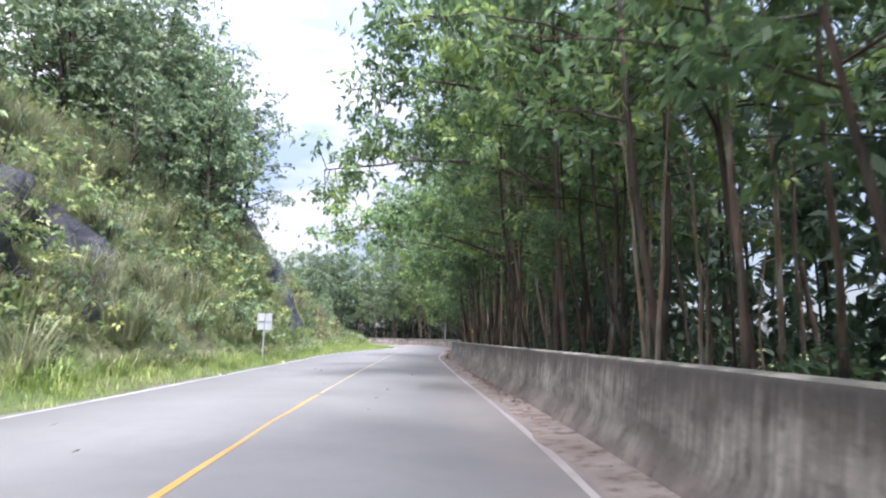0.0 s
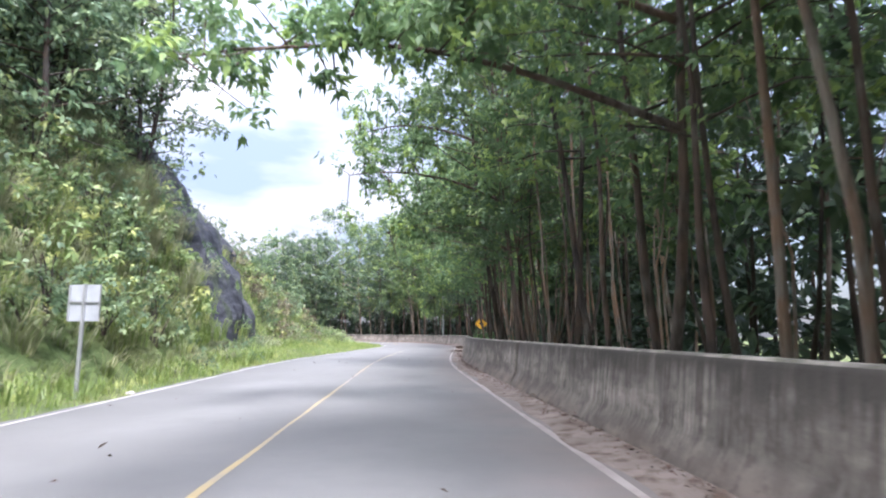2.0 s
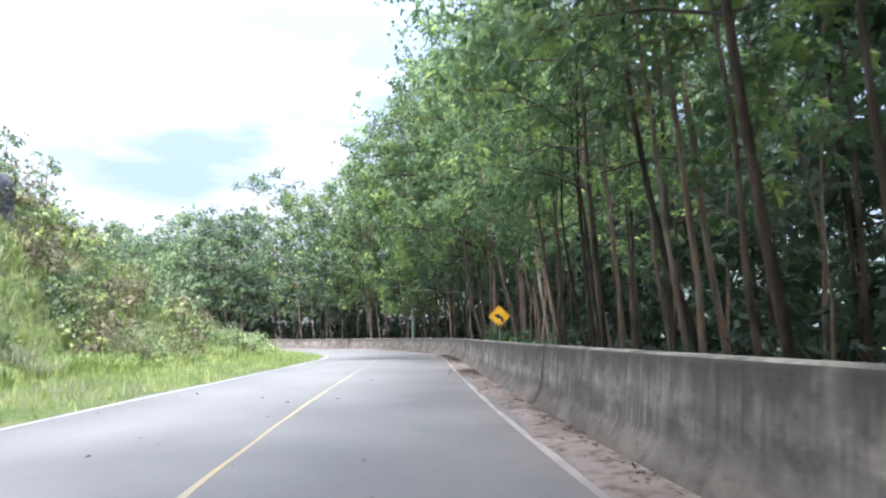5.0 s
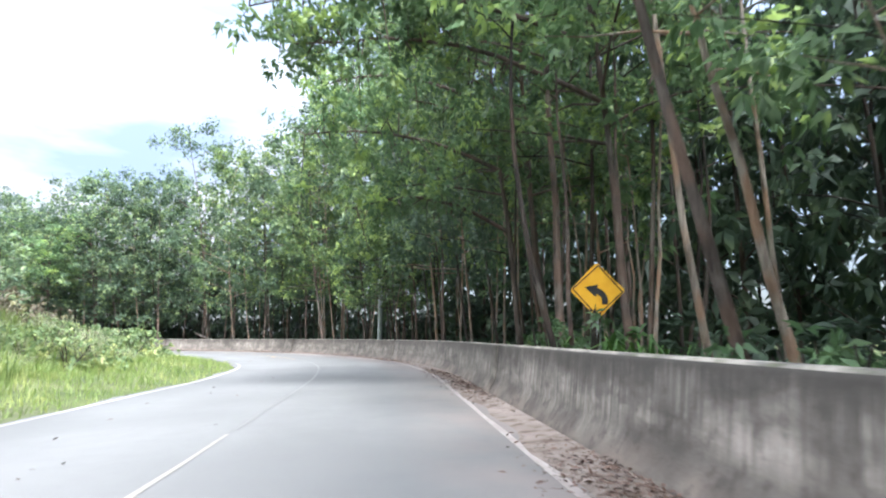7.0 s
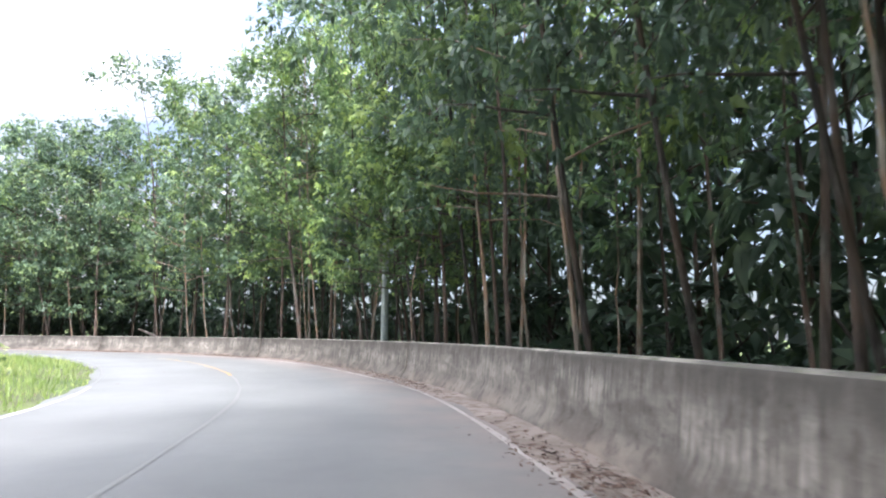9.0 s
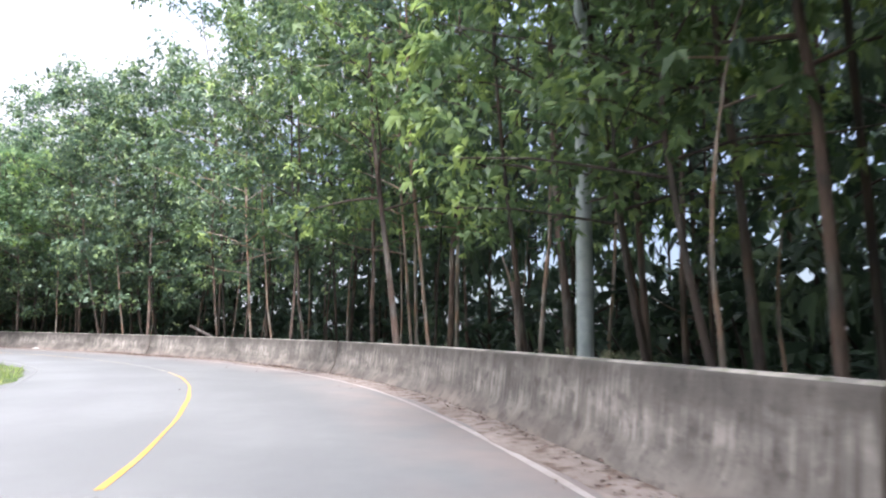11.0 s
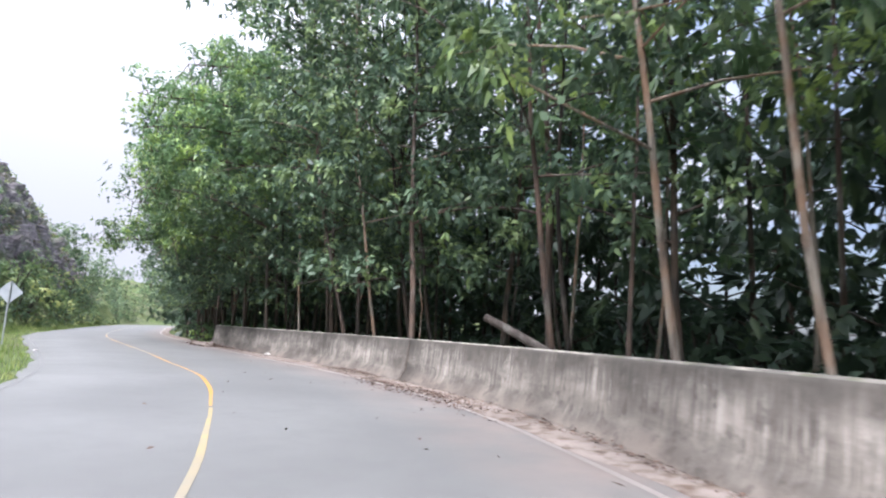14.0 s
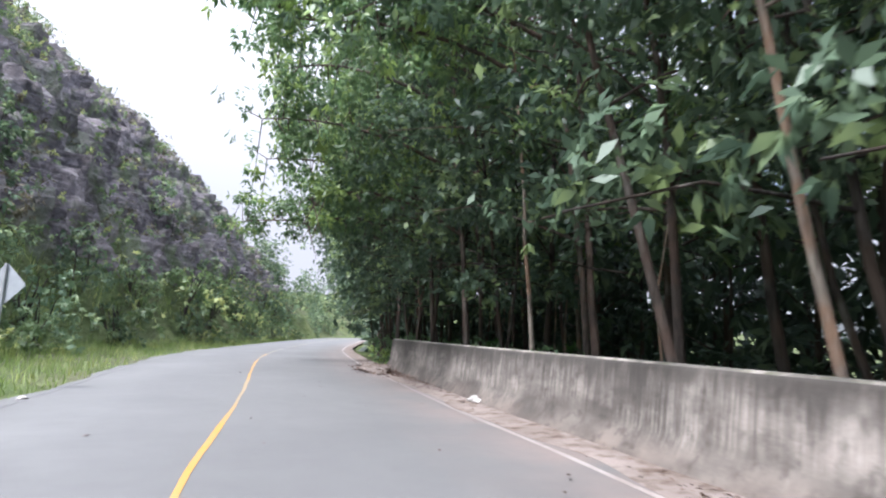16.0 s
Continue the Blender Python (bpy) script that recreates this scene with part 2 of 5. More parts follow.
    for lo, hi in ((104.0, 120.0), (164.0, 150.0)):
        r = k.node("MapRange")
        r.inputs["From Min"].default_value, r.inputs["From Max"].default_value = lo, hi
        k.l.new(sep.outputs["X"], r.inputs["Value"])
        paler.append(r.outputs["Result"])
    bare = k.times(k.times(paler[0], paler[1]), k.noise(k.coords("UV", (1.1, 1.6, 1.0)), 1.0, 8.0, 0.22, 0.68, 0.66))
    c = k.mix(k.times(bare, 0.22), c, (0.315, 0.272, 0.228))
    # dark and pale water runs over all of it
    wet = k.times(k.noise(k.coords("UV", (15.0, 0.45, 1.0)), 1.0, 7.0, 0.47, 0.60, 0.7), k.noise(k.coords("UV", (1.7, 0.9, 1.0)), 1.0, 5.0, 0.36, 0.60))
    c = k.mix(k.times(k.times(wet, above.outputs["Result"]), 0.55), c, (0.068, 0.060, 0.052))
    chalk = k.times(k.noise(k.coords("UV", (19.0, 0.7, 1.0)), 1.0, 7.0, 0.46, 0.60, 0.7), k.noise(k.coords("UV", (0.55, 1.3, 1.0)), 1.0, 7.0, 0.45, 0.58))
    # the lime has washed out of a ragged middle band
    ragged = k.times(k.times(k.noise(k.coords("UV", (1.3, 0.0, 1.0)), 1.0, 6.0, 0.25, 0.75), 0.34), up, "ADD")
    for lo, hi in ((0.34, 0.62), (1.16, 0.94)):
        edge = k.node("MapRange")
        edge.inputs["From Min"].default_value, edge.inputs["From Max"].default_value = lo, hi
        k.l.new(ragged, edge.inputs["Value"])
        chalk = k.times(chalk, edge.outputs["Result"])
    c = k.mix(k.times(chalk, 0.66), c, (0.385, 0.348, 0.303))
    # soft dark lichen blotches
    c = k.mix(k.times(k.noise(k.coords("UV", (1.6, 2.4, 1.0)), 1.0, 6.0, 0.44, 0.60, 0.62), 0.50), c, (0.074, 0.067, 0.058))
    c = k.mix(k.times(k.noise(v, 5.5, 6.0, 0.54, 0.66), 0.5), c, (0.056, 0.048, 0.042))
    return k.color(c).bump(k.noise(v, 26.0, 6.0), 0.16, 0.01).m


def cap_material():
    k = Mat("weathered_wall_top", 0.9, 0.2)
    v = k.coords("Object")
    c = k.mix(k.noise(v, 1.6, 6.0, 0.42, 0.6), (0.145, 0.135, 0.118), (0.35, 0.32, 0.275))
    c = k.mix(k.times(k.noise(v, 5.0, 4.0, 0.5, 0.65), 0.6), c, (0.10, 0.11, 0.06))
    return k.color(c).bump(k.noise(v, 40.0, 4.0), 0.4, 0.01).m


def soil_material():
    k = Mat("hill_soil", 0.95, 0.1)
    v = k.coords("Object")
    c = k.mix(k.noise(v, 0.5, 6.0), (0.07, 0.10, 0.035), (0.12, 0.14, 0.055))
    c = k.mix(k.times(k.noise(v, 0.16, 4.0, 0.5, 0.62), 0.4), c, (0.115, 0.095, 0.080))
    c = k.mix(k.noise(v, 6.0, 4.0, 0.55, 0.75), c, (0.05, 0.045, 0.03))
    return k.color(c).bump(k.noise(v, 3.0, 8.0), 0.8, 0.15).m


def rock_material(name, dark, grey, vein, moss, coarse=1.0):
    k = Mat(name, 0.85, 0.25)
    v = k.coords("Object")
    c = k.mix(k.noise(v, 0.7, 8.0), dark, grey)
    c = k.mix(k.times(k.noise(k.coords("Object", (0.6, 0.6, 3.5)), 1.0, 5.0, 0.5, 0.64), 0.7), c, vein)
    c = k.mix(k.times(k.noise(v, 0.33, 5.0, 0.50, 0.64), 0.8), c, moss)
    return k.color(c).bump(k.noise(v, 2.2 * coarse, 10.0 * coarse), 0.9 * coarse, 0.2).m


def litter_material():
    k = Mat("dry_leaves", 0.9, 0.15)
    geo = k.node("NewGeometry")
    c = k.mix(geo.outputs["Random Per Island"], (0.045, 0.033, 0.028), (0.165, 0.108, 0.082))
    return k.color(c).m


def dirt_material():
    k = Mat("reddish_gutter_earth", 0.95, 0.1)
    v = k.coords("Object")
    c = k.mix(k.noise(v, 1.1, 6.0), (0.180, 0.148, 0.126), (0.262, 0.222, 0.194))
    c = k.mix(k.noise(v, 4.0, 6.0, 0.48, 0.66), c, (0.115, 0.085, 0.065))
    return k.color(c).bump(k.noise(v, 14.0, 6.0), 0.6, 0.02).m


def plain(name, tone, other, rough=0.5, metal=0.0, scale=6.0):
    k = Mat(name, rough, 0.4, metal)
    v = k.coords("Object")
    return k.color(k.mix(k.noise(v, scale, 5.0), tone, other)).bump(k.noise(v, scale * 6, 3.0), 0.12, 0.004).m


road_mat = road_material()
white_paint = paint_material("white_line_paint", (0.37, 0.35, 0.335), (0.27, 0.25, 0.235), (0.21, 0.198, 0.19))
yellow_paint = paint_material("yellow_line_paint", (0.40, 0.205, 0.035), (0.36, 0.21, 0.06), (0.27, 0.215, 0.13))
dusty_paint = paint_material("dusty_line_paint", (0.33, 0.295, 0.268), (0.255, 0.218, 0.192), (0.205, 0.182, 0.165))
pale_yellow_paint = paint_material("pale_yellow_line_paint", (0.31, 0.24, 0.11), (0.24, 0.205, 0.135), (0.178, 0.171, 0.158))
faded_paint = paint_material("faded_line_paint", (0.130, 0.126, 0.116), (0.124, 0.123, 0.115), (0.119, 0.118, 0.111))
wall_mat, cap_mat, soil_mat = wall_material(), cap_material(), soil_material()
rock_mat = rock_material("dark_smooth_rock", (0.022, 0.024, 0.029), (0.050, 0.052, 0.060), (0.090, 0.091, 0.098), (0.055, 0.070, 0.038), 0.55)
slope_mat = rock_material("brown_layered_rock", (0.062, 0.053, 0.052), (0.190, 0.164, 0.156), (0.31, 0.275, 0.255), (0.125, 0.15, 0.07))
litter_mat, dirt_mat = litter_material(), dirt_material()
pole_mat = plain("cast_pole", (0.29, 0.325, 0.315), (0.39, 0.425, 0.41), 0.6)
galv_mat = plain("galvanised_steel", (0.36, 0.37, 0.38), (0.48, 0.49, 0.50), 0.45, 0.7)
sign_back_mat = plain("bare_sign_back", (0.33, 0.35, 0.37), (0.42, 0.44, 0.46), 0.45, 0.3, 3.0)
sign_yellow = plain("sign_yellow", (0.60, 0.31, 0.015), (0.68, 0.38, 0.03), 0.4, 0.0, 4.0)
sign_black = plain("sign_black", (0.012, 0.012, 0.013), (0.03, 0.03, 0.03), 0.5)
cut_wood = plain("cut_wood_end", (0.36, 0.22, 0.12), (0.48, 0.31, 0.18), 0.8, 0.0, 9.0)
stone_mat = plain("pale_stone", (0.28, 0.26, 0.235), (0.42, 0.40, 0.365), 0.85, 0.0, 8.0)

# ---------------------------------------------------------------- mesh helpers
RNG = np.random.default_rng(7)


def np_mesh(name, verts, faces, mat=None, uv=None, smooth=False):
    """A mesh from arrays; faces all have the same number of corners. uv: one pair for each vertex."""
    verts, faces = np.asarray(verts, np.float32), np.asarray(faces, np.int32)
    me = bpy.data.meshes.new(name)
    n, c = faces.shape
    me.vertices.add(len(verts))
    me.vertices.foreach_set("co", verts.ravel())
    me.loops.add(n * c)
    me.loops.foreach_set("vertex_index", faces.ravel())
    me.polygons.add(n)
    me.polygons.foreach_set("loop_start", np.arange(0, n * c, c, dtype=np.int32))
    me.polygons.foreach_set("loop_total", np.full(n, c, np.int32))
    if smooth:
        me.polygons.foreach_set("use_smooth", np.ones(n, bool))
    if uv is not None:
        layer = me.uv_layers.new(name="UVMap")
        layer.data.foreach_set("uv", np.asarray(uv, np.float32)[faces.ravel()].ravel())
    if mat:
        me.materials.append(mat)
    me.update(calc_edges=True)
    me.validate()
    return me


def part(name, data, parent, label=""):
    """Link a mesh as one part of a thing."""
    ob = new(name, data)
    ob.parent = parent
    return tagged(ob, label)


def bm_mesh(name, bm, mat):
    me = bpy.data.meshes.new(name)
    bm.normal_update()
    bm.to_mesh(me)
    bm.free()
    me.materials.append(mat)
    return me


def box(name, size, at, mat, bevel=0.01, turn=None):
    bm = bmesh.new()
    bmesh.ops.create_cube(bm, size=1.0, matrix=Matrix.Translation(at) @ (turn or Matrix()) @ Matrix.Diagonal((*size, 1)))
    if bevel:
        bmesh.ops.bevel(bm, geom=bm.edges[:], offset=bevel, segments=2, affect="EDGES", profile=0.6)
    return bm_mesh(name, bm, mat)


def tube(points, radii, sides=8):
    """Vertices and quads of a tapered tube along points."""
    P, r = np.asarray(points, float), np.asarray(radii, float)
    T = np.gradient(P, axis=0)
    T /= np.linalg.norm(T, axis=1)[:, None] + 1e-9
    ref = np.where(np.abs(T[:, 2:3]) > 0.9, np.array([[1.0, 0, 0]]), np.array([[0, 0, 1.0]]))
    A = np.cross(T, ref)
    A /= np.linalg.norm(A, axis=1)[:, None] + 1e-9
    B = np.cross(T, A)
    ang = np.arange(sides) * 2 * math.pi / sides
    V = P[:, None] + r[:, None, None] * (A[:, None] * np.cos(ang)[None, :, None] + B[:, None] * np.sin(ang)[None, :, None])
    n = len(P)
    i, j = np.meshgrid(np.arange(n - 1), np.arange(sides), indexing="ij")
    k = (j + 1) % sides
    F = np.stack([i * sides + j, i * sides + k, (i + 1) * sides + k, (i + 1) * sides + j], -1).reshape(-1, 4)
    return V.reshape(-1, 3), F


def join(pieces):
    V, F, n = [], [], 0
    for v, f in pieces:
        V.append(v)
        F.append(f + n)
        n += len(v)
    return np.concatenate(V), np.concatenate(F)


def leaf_quads(base, way, length, width, droop, face):
    """One bent pointed leaf for each base: four corners, folded along its middle."""
    n = len(base)
    way = way / (np.linalg.norm(way, axis=1)[:, None] + 1e-9)
    side = np.cross(way, face)
    side /= np.linalg.norm(side, axis=1)[:, None] + 1e-9
    L, Wd = np.asarray(length)[:, None], np.asarray(width)[:, None]
    up = np.cross(side, way)
    mid = base + way * L * 0.45 + up * Wd * 0.25
    tip = base + way * L - np.array([[0, 0, 1.0]]) * L * droop
    V = np.stack([base, mid + side * Wd * 0.5, tip, mid - side * Wd * 0.5], 1).reshape(-1, 3)
    return V, np.arange(4 * n).reshape(n, 4)


def leaf_cloud(centres, spread, per, length, width, hang=0.35, whorl=6, core=0):
    """Puffs of leaves: whorls of blades on twig tips, on the outer, upper shell of each puff."""
    c = np.asarray(centres, float)
    size = spread * RNG.uniform(0.65, 1.35, len(c))
    tips = max(1, round(per / whorl))
    c, size = np.repeat(c, tips, axis=0), np.repeat(size, tips)[:, None]
    n = len(c)
    u = RNG.normal(size=(n, 3))
    u[:, 2] += 0.5
    u /= np.linalg.norm(u, axis=1)[:, None]
    off = u * size * (RNG.uniform(0, 1, (n, 1)) ** 0.36) * np.array([1, 1, 0.72]) * (1 + 0.22 * RNG.normal(size=(n, 1)))
    twig, u = np.repeat(c + off, whorl, axis=0), np.repeat(u, whorl, axis=0)
    n = len(twig)
    side = np.cross(u, RNG.normal(size=(n, 3)))
    side /= np.linalg.norm(side, axis=1)[:, None] + 1e-9
    way = u * 0.42 + side * RNG.uniform(0.45, 1.0, (n, 1))
    way[:, 2] -= hang * 0.8
    ln = length * RNG.uniform(0.6, 1.3, n)
    start = twig + side * length * 0.06 - u * length * RNG.uniform(0, 0.45, (n, 1))
    shell = leaf_quads(start, way, ln, width * RNG.uniform(0.75, 1.2, n), 0.15, u + 0.3 * RNG.normal(size=(n, 3)))
    if not core:
        return shell
    # larger filler leaves inside each puff, added to block light and sky
    heart = np.repeat(np.asarray(centres, float), core, axis=0)
    n = len(heart)
    heart = heart + RNG.normal(size=(n, 3)) * spread * np.array([0.36, 0.36, 0.24])
    filler = leaf_quads(heart, RNG.normal(size=(n, 3)) - np.array([[0, 0, 0.4]]), length * RNG.uniform(0.95, 1.3, n), length * RNG.uniform(0.40, 0.56, n), 0.1, RNG.normal(size=(n, 3)))
    return join([shell, filler])


# ---------------------------------------------------------------- plan of the road
AXIS = [(-1.7, -45.0), (-1.75, -25.0), (-1.9, 0.0), (-2.3, 9.0), (-2.65, 18.0), (-2.95, 28.0), (-3.2, 37.0), (-3.15, 45.0), (-2.75, 55.0), (-2.35, 63.0), (-2.2, 69.0), (-2.6, 76.0), (-4.1, 82.5), (-6.4, 88.5), (-8.9, 93.2), (-12.3, 97.5), (-16.6, 101.3), (-20.6, 104.2), (-25.0, 106.4), (-29.5, 108.65), (-43.5, 115.4), (-57.0, 123.7), (-75.0, 136.2), (-93.0, 149.5), (-108.0, 165.0), (-118.0, 185.0), (-122.0, 210.0)]
RIGHT = [3.3, 3.28, 3.2, 3.4, 3.28, 3.14, 3.09, 3.2, 3.32, 3.41, 3.58, 3.68, 3.68, 3.84, 3.69, 3.49, 3.8, 3.6, 3.65, 3.48, 3.79, 3.44, 3.6, 3.61, 3.49, 3.64, 3.4]
LEFT = [3.6, 3.93, 3.9, 3.63, 3.65, 3.75, 3.92, 3.78, 3.39, 3.21, 3.01, 3.03, 3.32, 3.45, 3.42, 3.07, 2.98, 3.0, 2.9, 3.1, 3.52, 3.19, 3.36, 3.52, 3.6, 3.64, 3.46]


def smooth_line(rows, n=14):
    """Catmull-Rom through the rows."""
    P = np.asarray(rows, float)
    Q = np.vstack([2 * P[0] - P[1], P, 2 * P[-1] - P[-2]])
    t = np.arange(n)[:, None] / n
    out = [0.5 * (2 * b + (c - a) * t + (2 * a - 5 * b + 4 * c - d) * t ** 2 + (3 * b - a - 3 * c + d) * t ** 3)
           for a, b, c, d in zip(Q[:-3], Q[1:-2], Q[2:-1], Q[3:])]
    return np.vstack(out + [P[-1:]])


rough_axis = smooth_line([(*p, r, l) for p, r, l in zip(AXIS, RIGHT, LEFT)])
run = np.r_[0, np.cumsum(np.hypot(*np.diff(rough_axis[:, :2], axis=0).T))]
S = np.arange(0, run[-1], 0.75)
axis = np.stack([np.interp(S, run, rough_axis[:, k]) for k in range(4)], 1)
tan = np.gradient(axis[:, :2], axis=0)
tan /= np.linalg.norm(tan, axis=1)[:, None]
nor = np.stack([tan[:, 1], -tan[:, 0]], 1)          # to the right


def lane(s, off):
    """The plan point at s metres along the axis and off metres to its right."""
    return np.stack([np.interp(s, S, axis[:, k]) + np.interp(s, S, nor[:, k]) * off for k in (0, 1)], -1)


def half(s, right=True):
    return np.interp(s, S, axis[:, 2 if right else 3])


def locate(x, y):
    """Metres along the axis and to its right, of plan points."""
    q = np.stack([np.ravel(x), np.ravel(y)], 1).astype(float)
    s_out, d_out = np.empty(len(q)), np.empty(len(q))
    for a in range(0, len(q), 4000):
        b = q[a:a + 4000]
        D = ((b[:, None] - axis[None, :, :2]) ** 2).sum(2)
        i = D.argmin(1)
        v = b - axis[i, :2]
        s_out[a:a + 4000] = S[i] + (v * tan[i]).sum(1)
        side = np.sign((v * nor[i]).sum(1))
        d_out[a:a + 4000] = side * np.sqrt(D[np.arange(len(b)), i])
    return s_out, d_out


# foot of the hill on the inside of the bend: x, y, steepness, height
FOOT = [(-9.0, -60, 1.5, 16), (-8.9, 0, 1.5, 16), (-9.2, 20, 1.5, 15), (-9.5, 36, 1.6, 14), (-10.9, 45, 2.8, 14), (-11.9, 50, 2.8, 12), (-12.0, 56, 2.1, 10.5), (-11.2, 61, 1.1, 8.0),
        (-10.2, 70, 0.75, 6.5), (-12.8, 79, 0.45, 4.5), (-19.5, 89, 0.45, 5.0), (-29, 97, 0.7, 10), (-37, 102.8, 1.6, 22), (-46, 107.6, 2.1, 28), (-60, 117.8, 2.1, 25),
        (-76, 129.8, 2.3, 20), (-94, 143.4, 1.6, 15), (-120, 165, 0.5, 12), (-134, 190, 0.5, 12), (-140, 230, 0.5, 12)]
foot_line = smooth_line(FOOT, 8)
f_tan = np.gradient(foot_line[:, :2], axis=0)
f_tan /= np.linalg.norm(f_tan, axis=1)[:, None]


def hill(x, y):
    """Height of the hill above the verge, and the distance behind its foot."""
    q = np.stack([np.ravel(x), np.ravel(y)], 1).astype(float)
    D = ((q[:, None] - foot_line[None, :, :2]) ** 2).sum(2)
    i = D.argmin(1)
    v = q - foot_line[i, :2]
    inside = np.sign(-(v[:, 0] * f_tan[i, 1] - v[:, 1] * f_tan[i, 0]))
    d = inside * np.sqrt(D[np.arange(len(q)), i])
    w = np.exp(-D / (2 * 5.0 ** 2)) + 1e-12
    w /= w.sum(1)[:, None]
    steep, top = w @ foot_line[:, 2], w @ foot_line[:, 3]
    far = D.min(1) > 900
    steep, top = np.where(far, foot_line[i, 2], steep), np.where(far, foot_line[i, 3], top)
    return np.where(d > 0, top * np.tanh(steep * np.maximum(d, 0) / top), 0), d


def bumps(x, y, size, seed=0.0):
    return np.array([noise.noise(Vector((a / size, b / size, seed))) for a, b in zip(np.ravel(x), np.ravel(y))])


def ground_z(x, y, fine=True):
    """Height of the ground sheet."""
    x, y = np.ravel(x).astype(float), np.ravel(y).astype(float)
    s, d = locate(x, y)
    dr, dl = d - half(s), -d - half(s, False)
    z = np.full(len(x), -0.07)
    verge = np.clip(dl - 1.3, 0, 4)
    z = np.where(dl > 0.1, -0.06 + 0.11 * verge, z)
    h, b = hill(x, y)
    z = np.where((dl > 0.1) & (b > 0), z + h, z)
    bank = np.clip(dr - 1.0, 0, None)
    z = np.where(dr > 1.0, np.maximum(-0.2 - 0.06 * bank - 0.014 * bank ** 2, -12), z)
    if fine:
        n = bumps(x, y, 3.1) * 0.5 + bumps(x, y, 1.3, 5.0) * 0.2
        z += n * np.clip(np.maximum(b / 2.5, (dr - 2) / 6), 0.0, 1.0) * np.where(b > 0, 1.6, 0.6)
    return z


def on_ground(x, y):
    return float(ground_z([x], [y])[0])


# ---------------------------------------------------------------- ground, road, wall
def graded(lo, hi, step, reach):
    inner = np.arange(lo, hi + step, step)
    out = [8.0, 20, 45, 100, 220, 500, 1100, reach]
    return np.r_[[lo - o for o in out[::-1]], inner, [inner[-1] + o for o in out]]


gx, gy = graded(-150, 45, 1.15, 2600), graded(-50, 200, 1.15, 2600)
GX, GY = np.meshgrid(gx, gy, indexing="ij")
GZ = ground_z(GX, GY).reshape(GX.shape)
nx, ny = GX.shape
gi, gj = np.meshgrid(np.arange(nx - 1), np.arange(ny - 1), indexing="ij")
quads = np.stack([gi * ny + gj, (gi + 1) * ny + gj, (gi + 1) * ny + gj + 1, gi * ny + gj + 1], -1).reshape(-1, 4)
ground = tagged(new("ground", np_mesh("ground", np.stack([GX, GY, GZ], -1).reshape(-1, 3), quads, soil_mat, smooth=True)),
                "green-brown soil under scrub, woods and verge", "ground", kind="structure")


def strip(name, s0, s1, offs, zs, mat, step=0.75, uv_up=None):
    """A ribbon along the road; offs: functions of s or numbers, from left to right."""
    s = np.arange(s0, s1 + 1e-6, step)
    cols = [np.stack([np.interp(s, S, axis[:, k]) + np.interp(s, S, nor[:, k]) * (o(s) if callable(o) else o) for k in (0, 1)], -1) for o in offs]
    m, n = len(s), len(offs)
    V = np.zeros((m, n, 3))
    for k, c in enumerate(cols):
        V[:, k, :2] = c
        V[:, k, 2] = zs[k]
    U = np.zeros((m, n, 2))
    for k, o in enumerate(offs):
        if uv_up is None:
            U[:, k, 0], U[:, k, 1] = (o(s) if callable(o) else o), s
        else:
            U[:, k, 0], U[:, k, 1] = s, uv_up[k]
    i, j = np.meshgrid(np.arange(m - 1), np.arange(n - 1), indexing="ij")
    F = np.stack([i * n + j, i * n + j + 1, (i + 1) * n + j + 1, (i + 1) * n + j], -1).reshape(-1, 4)
    return np_mesh(name, V.reshape(-1, 3), F, mat, U.reshape(-1, 2))


END = S[-1] - 1
edge_l = lambda s: -half(s, False)  # noqa: E731
edge_r = lambda s: half(s)          # noqa: E731
wob = lambda s, k: 0.035 * np.sin(s * 0.9 + k) + 0.03 * np.sin(s * 2.3 + 2 * k)  # noqa: E731
road_me = strip("road", 0, END, [lambda s: edge_l(s) - 0.22 + 2 * wob(s, 1.0), lambda s: edge_l(s) - 0.2 + 2 * wob(s, 1.0), lambda s: edge_l(s) * 0.5, 0.0,
                                 lambda s: edge_r(s) * 0.5, lambda s: edge_r(s) * 0.85, lambda s: edge_r(s) + 0.66], [-0.12, 0.0, 0.02, 0.03, 0.02, 0.008, 0.0], road_mat)
road = tagged(new("road", road_me), "light grey worn two-lane road surface with reddish earth", "road", kind="structure")
BARE = [float(locate([x], [y])[0][0]) for x, y in ((-6.5, 79.0), (-22.0, 101.5))]
for a, b, w, paint, label in ((0, BARE[0], 0.045, white_paint, "thin worn white edge line along the verge"), (BARE[0], BARE[1], 0.03, faded_paint, "nearly vanished edge line under verge grass"),
                              (BARE[1], END, 0.035, faded_paint, "thin faded edge line below the hill")):
    tagged(new("edge_line_inner", strip("edge_line_inner", a, b, [lambda s: edge_l(s) - w + wob(s, 3) * .3, lambda s: edge_l(s) + w], [0.007, 0.007], paint, 0.5)),
           label, "road marking", kind="structure")
line_r = tagged(new("edge_line_outer", strip("edge_line_outer", 0, END, [lambda s: edge_r(s) - 0.045, lambda s: edge_r(s) + 0.045 + wob(s, 5) * .3], [0.008, 0.008], dusty_paint, 0.5)),
                "thin dusty white edge line along the concrete wall", "road marking", kind="structure")
AT = [float(locate([x], [y])[0][0]) for x, y in ((-2.45, 12.5), (-2.4, 58.0), (-4.0, 82.0), (-10.4, 95.2), (-16.8, 101.4), (-46.0, 116.8))]
